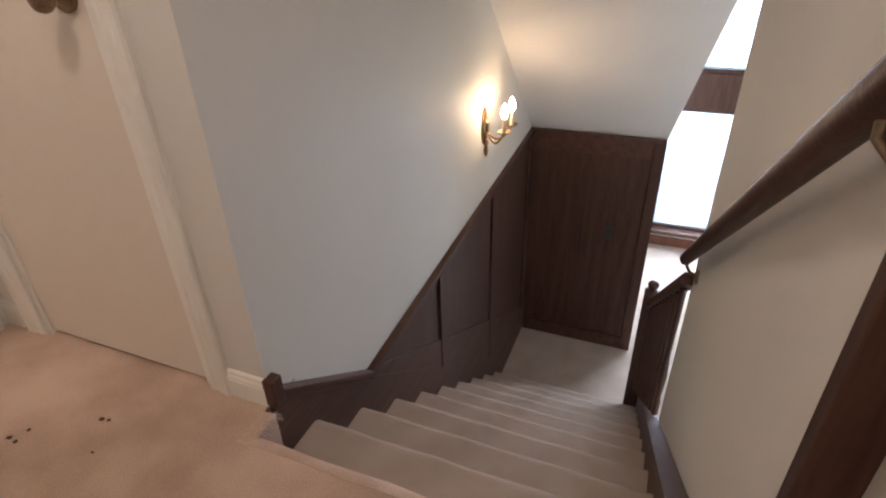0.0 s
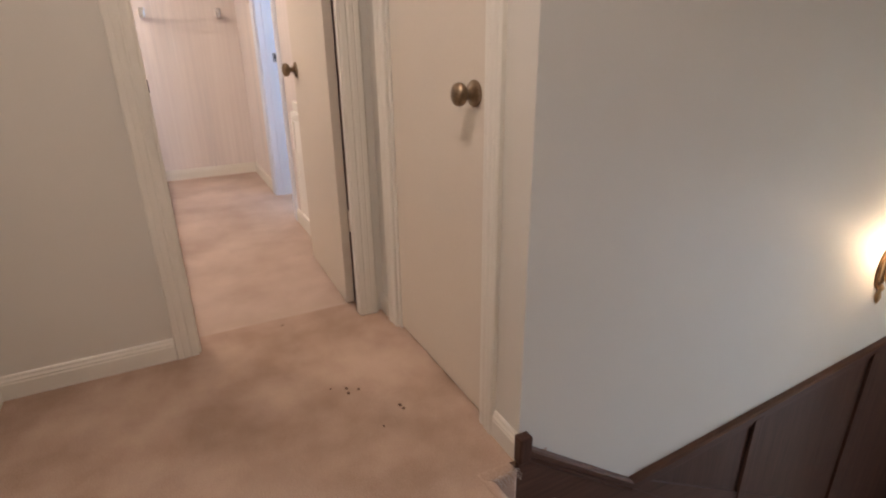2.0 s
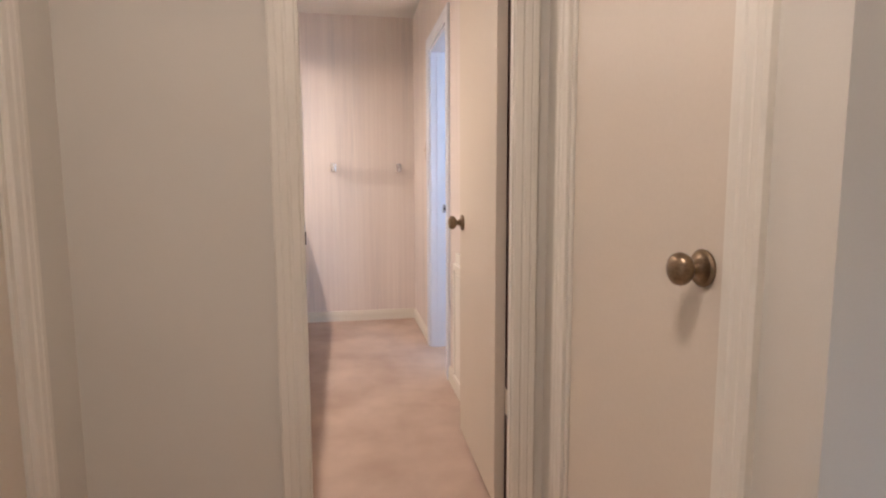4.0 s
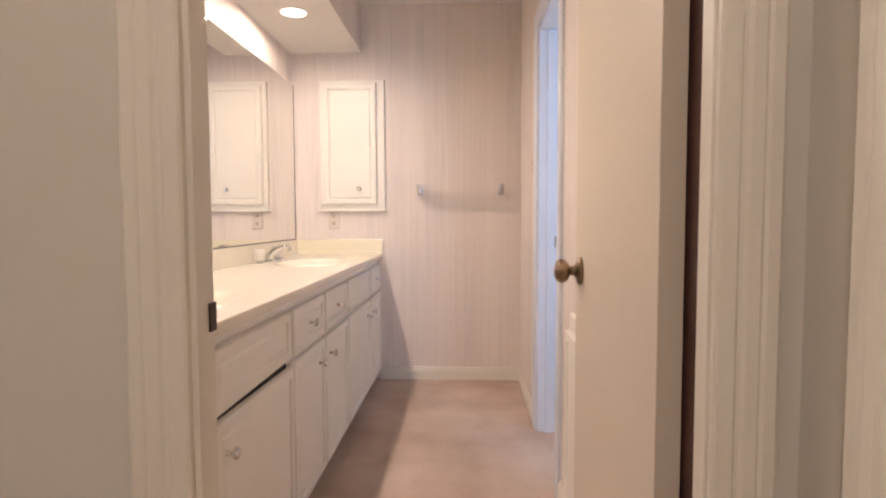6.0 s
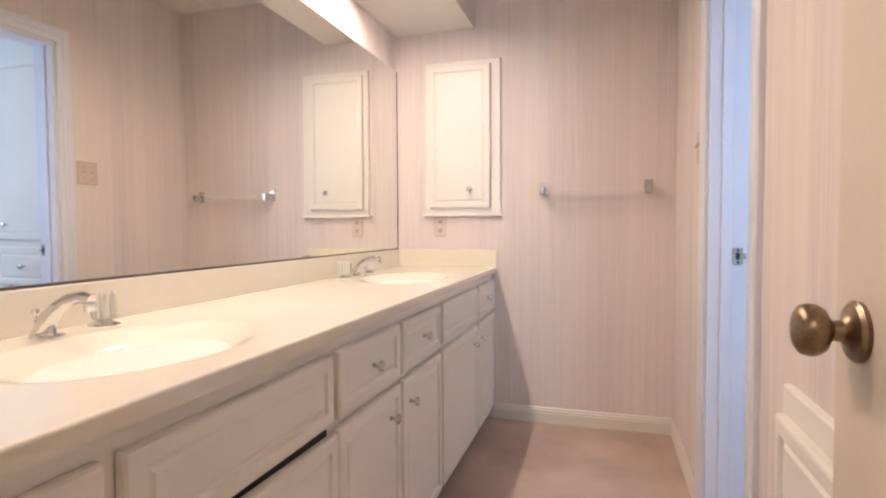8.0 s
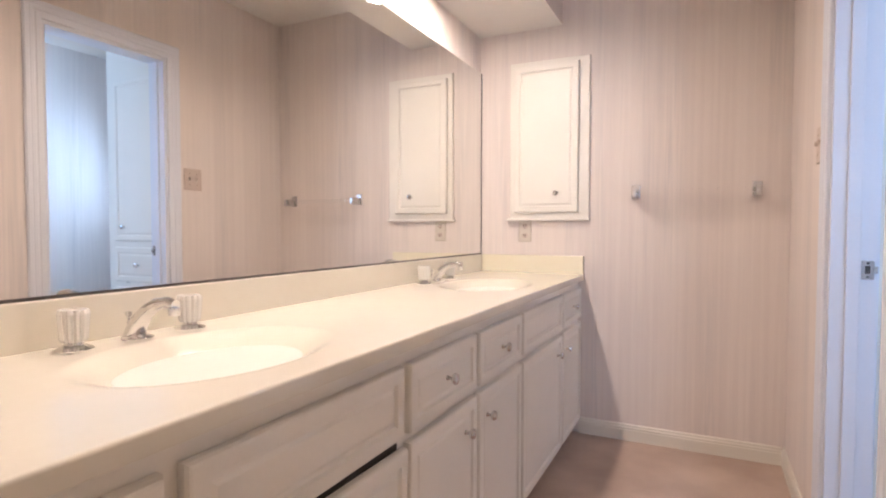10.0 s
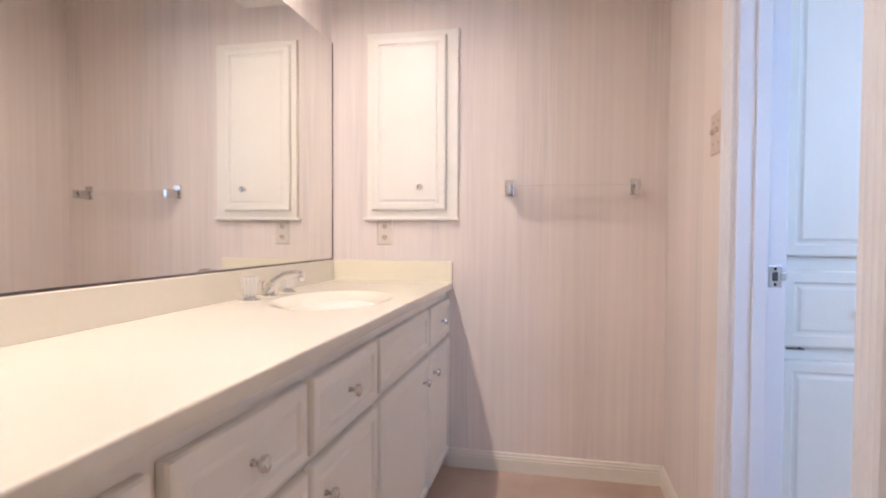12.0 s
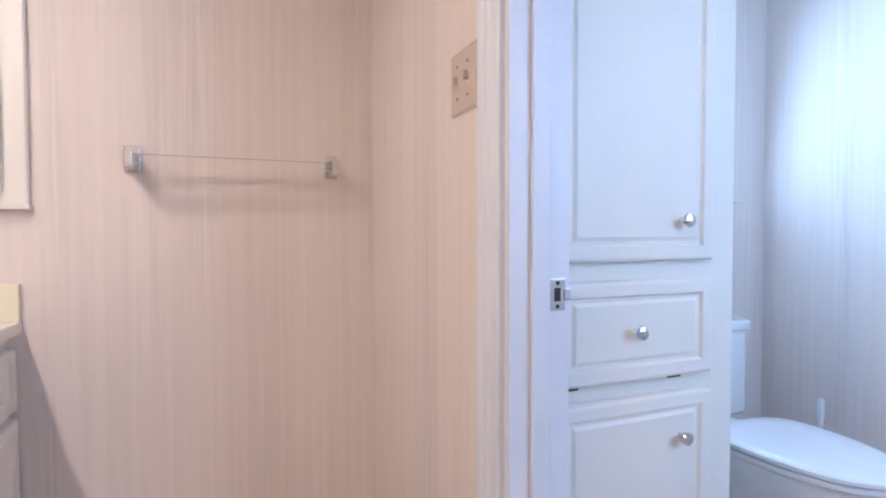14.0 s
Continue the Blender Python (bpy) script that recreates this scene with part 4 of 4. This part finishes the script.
for sx in (-0.268, 0.268):
    br_ = part("bracket", box(sx - 0.021, sx + 0.021, -0.030, 0.042, 0, 0.010, 0.004), SATIN, tb, "square chrome bracket")
    part("bracket_arm", box(sx - 0.011, sx + 0.011, -0.026, 0.018, 0.010, 0.096, 0.004), SATIN, br_)
part("bar", box(-0.257, 0.257, -0.014, 0.010, 0.070, 0.092, 0.004), ACRYLIC, tb, "clear acrylic bar")

# hamper door on the wall behind the bath door
ham = thing("hamper_door", "cream panelled hamper door set in the papered wall", "cabinet door", on_wall(-2.58, YR, 0.42, "-y"))
part("face_frame", moulded(0.46, 0.70, [(0, 0), (0, 0.012), (0.004, 0.016)]), CABPAINT, ham)
part("door", moulded(0.40, 0.62, [(i, z + 0.002) for i, z in FRONT]), CABPAINT, ham, m=Matrix.Translation((0, -0.01, 0.014)))

# ---------------------------------------------------------------- toilet room
lin = thing("linen_cabinet", "tall built in white linen cabinet with panelled doors", "linen cabinet")
LX = -3.792
part("body", box(XF, LX, YR2, 1.765, 0.0, ZB - 0.002, 0.0), CABPAINT, lin)
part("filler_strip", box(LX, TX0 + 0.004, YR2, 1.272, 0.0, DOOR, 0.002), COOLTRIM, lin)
for name, z0, z1, ky, kz in (("upper_door", 1.022, 1.98, 1.590, 1.106), ("drawer_front", 0.778, 0.984, 1.468, 0.880), ("lower_door", 0.11, 0.743, 1.590, 0.650)):
    yc, w = 1.480, 0.404
    m = on_wall(LX, yc, (z0 + z1) / 2, "+x")
    d = part(name, moulded(w, z1 - z0, FRONT), CABPAINT, lin, m=m)
    cabinet_knob(d, Matrix.Translation((ky - yc, kz - (z0 + z1) / 2, 0.0155)))
    if name != "drawer_front":
        for hz in ((z1 - z0) / 2 - 0.08, -(z1 - z0) / 2 + 0.08):
            part("hinge", box(-w / 2 - 0.008, -w / 2, hz - 0.022, hz + 0.022, 0.0, 0.012, 0.001), CABPAINT, d)


for y0, y1, z in ((1.300, 1.345, 0.7705), (1.330, 1.336, 0.7735), (1.575, 1.612, 0.7710)):
    part("paint_chip", box(LX, LX + 0.0012, y0, y1, z - 0.0018, z + 0.0018), DEBRIS, lin, "small dark chip in the paint")


def rounded_outline(half, front_, back, n=40):
    """An egg outline seen from above; front along +x."""
    pts = []
    for k in range(n):
        a = 2 * math.pi * k / n
        c, s = math.cos(a), math.sin(a)
        r = front_ if c > 0 else back
        pts.append((r * math.copysign(abs(c) ** (0.95 if c > 0 else 0.55), c), half * math.copysign(abs(s) ** 0.85, s)))
    return pts


def stacked(outline, rows):
    """Layers of (height, scale, shift along x) of an outline, capped."""
    bm = bmesh.new()
    rings = [[bm.verts.new((x * s + dx, y * s, z)) for x, y in outline] for z, s, dx in rows]
    n = len(outline)
    for a, b in zip(rings, rings[1:]):
        for k in range(n):
            bm.faces.new((a[k], a[(k + 1) % n], b[(k + 1) % n], b[k]))
    bm.faces.new(rings[0][::-1])
    bm.faces.new(rings[-1])
    return bm


toilet = thing("toilet", "white porcelain toilet with its lid closed", "toilet", Matrix.Translation((-4.12, 2.36, 0)))
egg = [(x + 0.05, y) for x, y in rounded_outline(0.190, 0.32, 0.18)]
part("bowl", stacked(egg, [(0.0, 0.62, -0.04), (0.06, 0.60, -0.04), (0.16, 0.62, -0.03), (0.26, 0.80, -0.01), (0.33, 0.93, 0.0), (0.37, 0.96, 0.0), (0.38, 0.93, 0.0)]), PORCELAIN, toilet, smooth=True)
part("seat", stacked(egg, [(0.382, 0.98, 0), (0.386, 1.0, 0), (0.397, 1.0, 0), (0.400, 0.985, 0)]), PORCELAIN, toilet, smooth=True)
part("lid", stacked(egg, [(0.403, 0.99, 0), (0.407, 1.01, 0), (0.418, 1.01, 0), (0.426, 0.97, 0), (0.429, 0.90, 0), (0.431, 0.5, 0)]), PORCELAIN, toilet, smooth=True)
part("tank", box(-0.47, -0.28, -0.235, 0.235, 0.37, 0.70, 0.02, seg=3), PORCELAIN, toilet, smooth=True)
part("tank_lid", box(-0.48, -0.27, -0.245, 0.245, 0.70, 0.738, 0.012, seg=3), PORCELAIN, toilet, smooth=True)
part("flush_lever", tube([(-0.272, -0.17, 0.64), (-0.262, -0.17, 0.64), (-0.258, -0.12, 0.635)], 0.006, 8), CHROME, toilet, smooth=True)
part("back_deck", box(-0.30, -0.12, -0.12, 0.12, 0.30, 0.385, 0.02), PORCELAIN, toilet, smooth=True)

brush = thing("toilet_brush", "white toilet brush standing in its holder", "toilet brush", Matrix.Translation((-4.25, 2.80, 0)))
part("holder", lathe([(0, 0), (0.055, 0), (0.058, 0.01), (0.050, 0.12), (0.046, 0.125), (0.044, 0.12), (0, 0.10)], 20), PORCELAIN, brush, smooth=True)
part("brush_handle", lathe([(0, 0.10), (0.009, 0.10), (0.009, 0.36), (0.013, 0.38), (0.013, 0.44), (0.006, 0.452), (0, 0.452)], 14), PORCELAIN, brush, smooth=True)

# This window is never in view; added to house the side fill.
wt2 = thing("window_toilet_side", "added white framed window of the toilet room, out of view", "window", kind="structure")
part("window_frame", boxes([(-2.37, -2.32, 1.68, 1.72, 1.03, 2.07), (-2.37, -2.32, 2.68, 2.72, 1.03, 2.07), (-2.37, -2.32, 1.72, 2.68, 1.03, 1.07), (-2.37, -2.32, 1.72, 2.68, 2.03, 2.07)]), TRIM, wt2)
part("pane", box(-2.35, -2.345, 1.72, 2.68, 1.07, 2.03), WINDOWGLASS, wt2).visible_shadow = False
wt = thing("window_toilet", "white framed bathroom window with bright daylight", "window", kind="structure")
part("window_frame", boxes([(XF - 0.08, XF - 0.03, WY0, WY0 + 0.04, WZ0, WZ1), (XF - 0.08, XF - 0.03, WY1 - 0.04, WY1, WZ0, WZ1), (XF - 0.08, XF - 0.03, WY0 + 0.04, WY1 - 0.04, WZ0, WZ0 + 0.04), (XF - 0.08, XF - 0.03, WY0 + 0.04, WY1 - 0.04, WZ1 - 0.04, WZ1)]), TRIM, wt)
pw = part("pane", box(XF - 0.06, XF - 0.055, WY0 + 0.04, WY1 - 0.04, WZ0 + 0.04, WZ1 - 0.04), WINDOWGLASS, wt)
pw.visible_shadow = False
part("window_sill", box(XF - 0.03, XF + 0.045, WY0 - 0.06, WY1 + 0.02, WZ0 - 0.022, WZ0, 0.004), TRIM, wt)
part("apron", box(XF, XF + 0.014, WY0 - 0.03, WY1 - 0.01, WZ0 - 0.085, WZ0 - 0.022, 0.003), TRIM, wt)

# hall ceiling lamp, unseen: added as a body for the fill light
hl = thing("ceiling_light", "added small flush glass ceiling light in the hall, out of view", "ceiling light", Matrix.Translation((-0.28, 0.45, ZC)))
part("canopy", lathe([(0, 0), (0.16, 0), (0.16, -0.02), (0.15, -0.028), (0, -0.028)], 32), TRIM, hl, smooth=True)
part("shade", lathe([(0.145, -0.028), (0.15, -0.05), (0.12, -0.075), (0.06, -0.088), (0, -0.090)], 32), LENS, hl, "glowing glass shade of the added light", smooth=True)

# crumbs on the hall carpet
crumbs = bmesh.new()
random.seed(11)
for cx, cy in ((-1.137, 0.855), (-1.142, 0.892), (-0.98, 0.986), (-1.186, 0.809), (-1.165, 0.857), (-1.0, 0.982), (-1.70, 0.758), (-0.93, 0.90)):
    c = box(-0.004, 0.004, -0.003, 0.003, 0, 0.003, 0.001)
    join(crumbs, c, Matrix.Translation((cx, cy, 0.001)) @ pose(0, 0, 0, 0, 0, random.random() * 180) @ Matrix.Diagonal((0.6 + random.random(), 0.6 + random.random(), 1, 1)))
tagged(mesh_object("carpet_crumbs", crumbs, DEBRIS), "small dark crumbs lying on the hall carpet", "debris", kind="stuff")
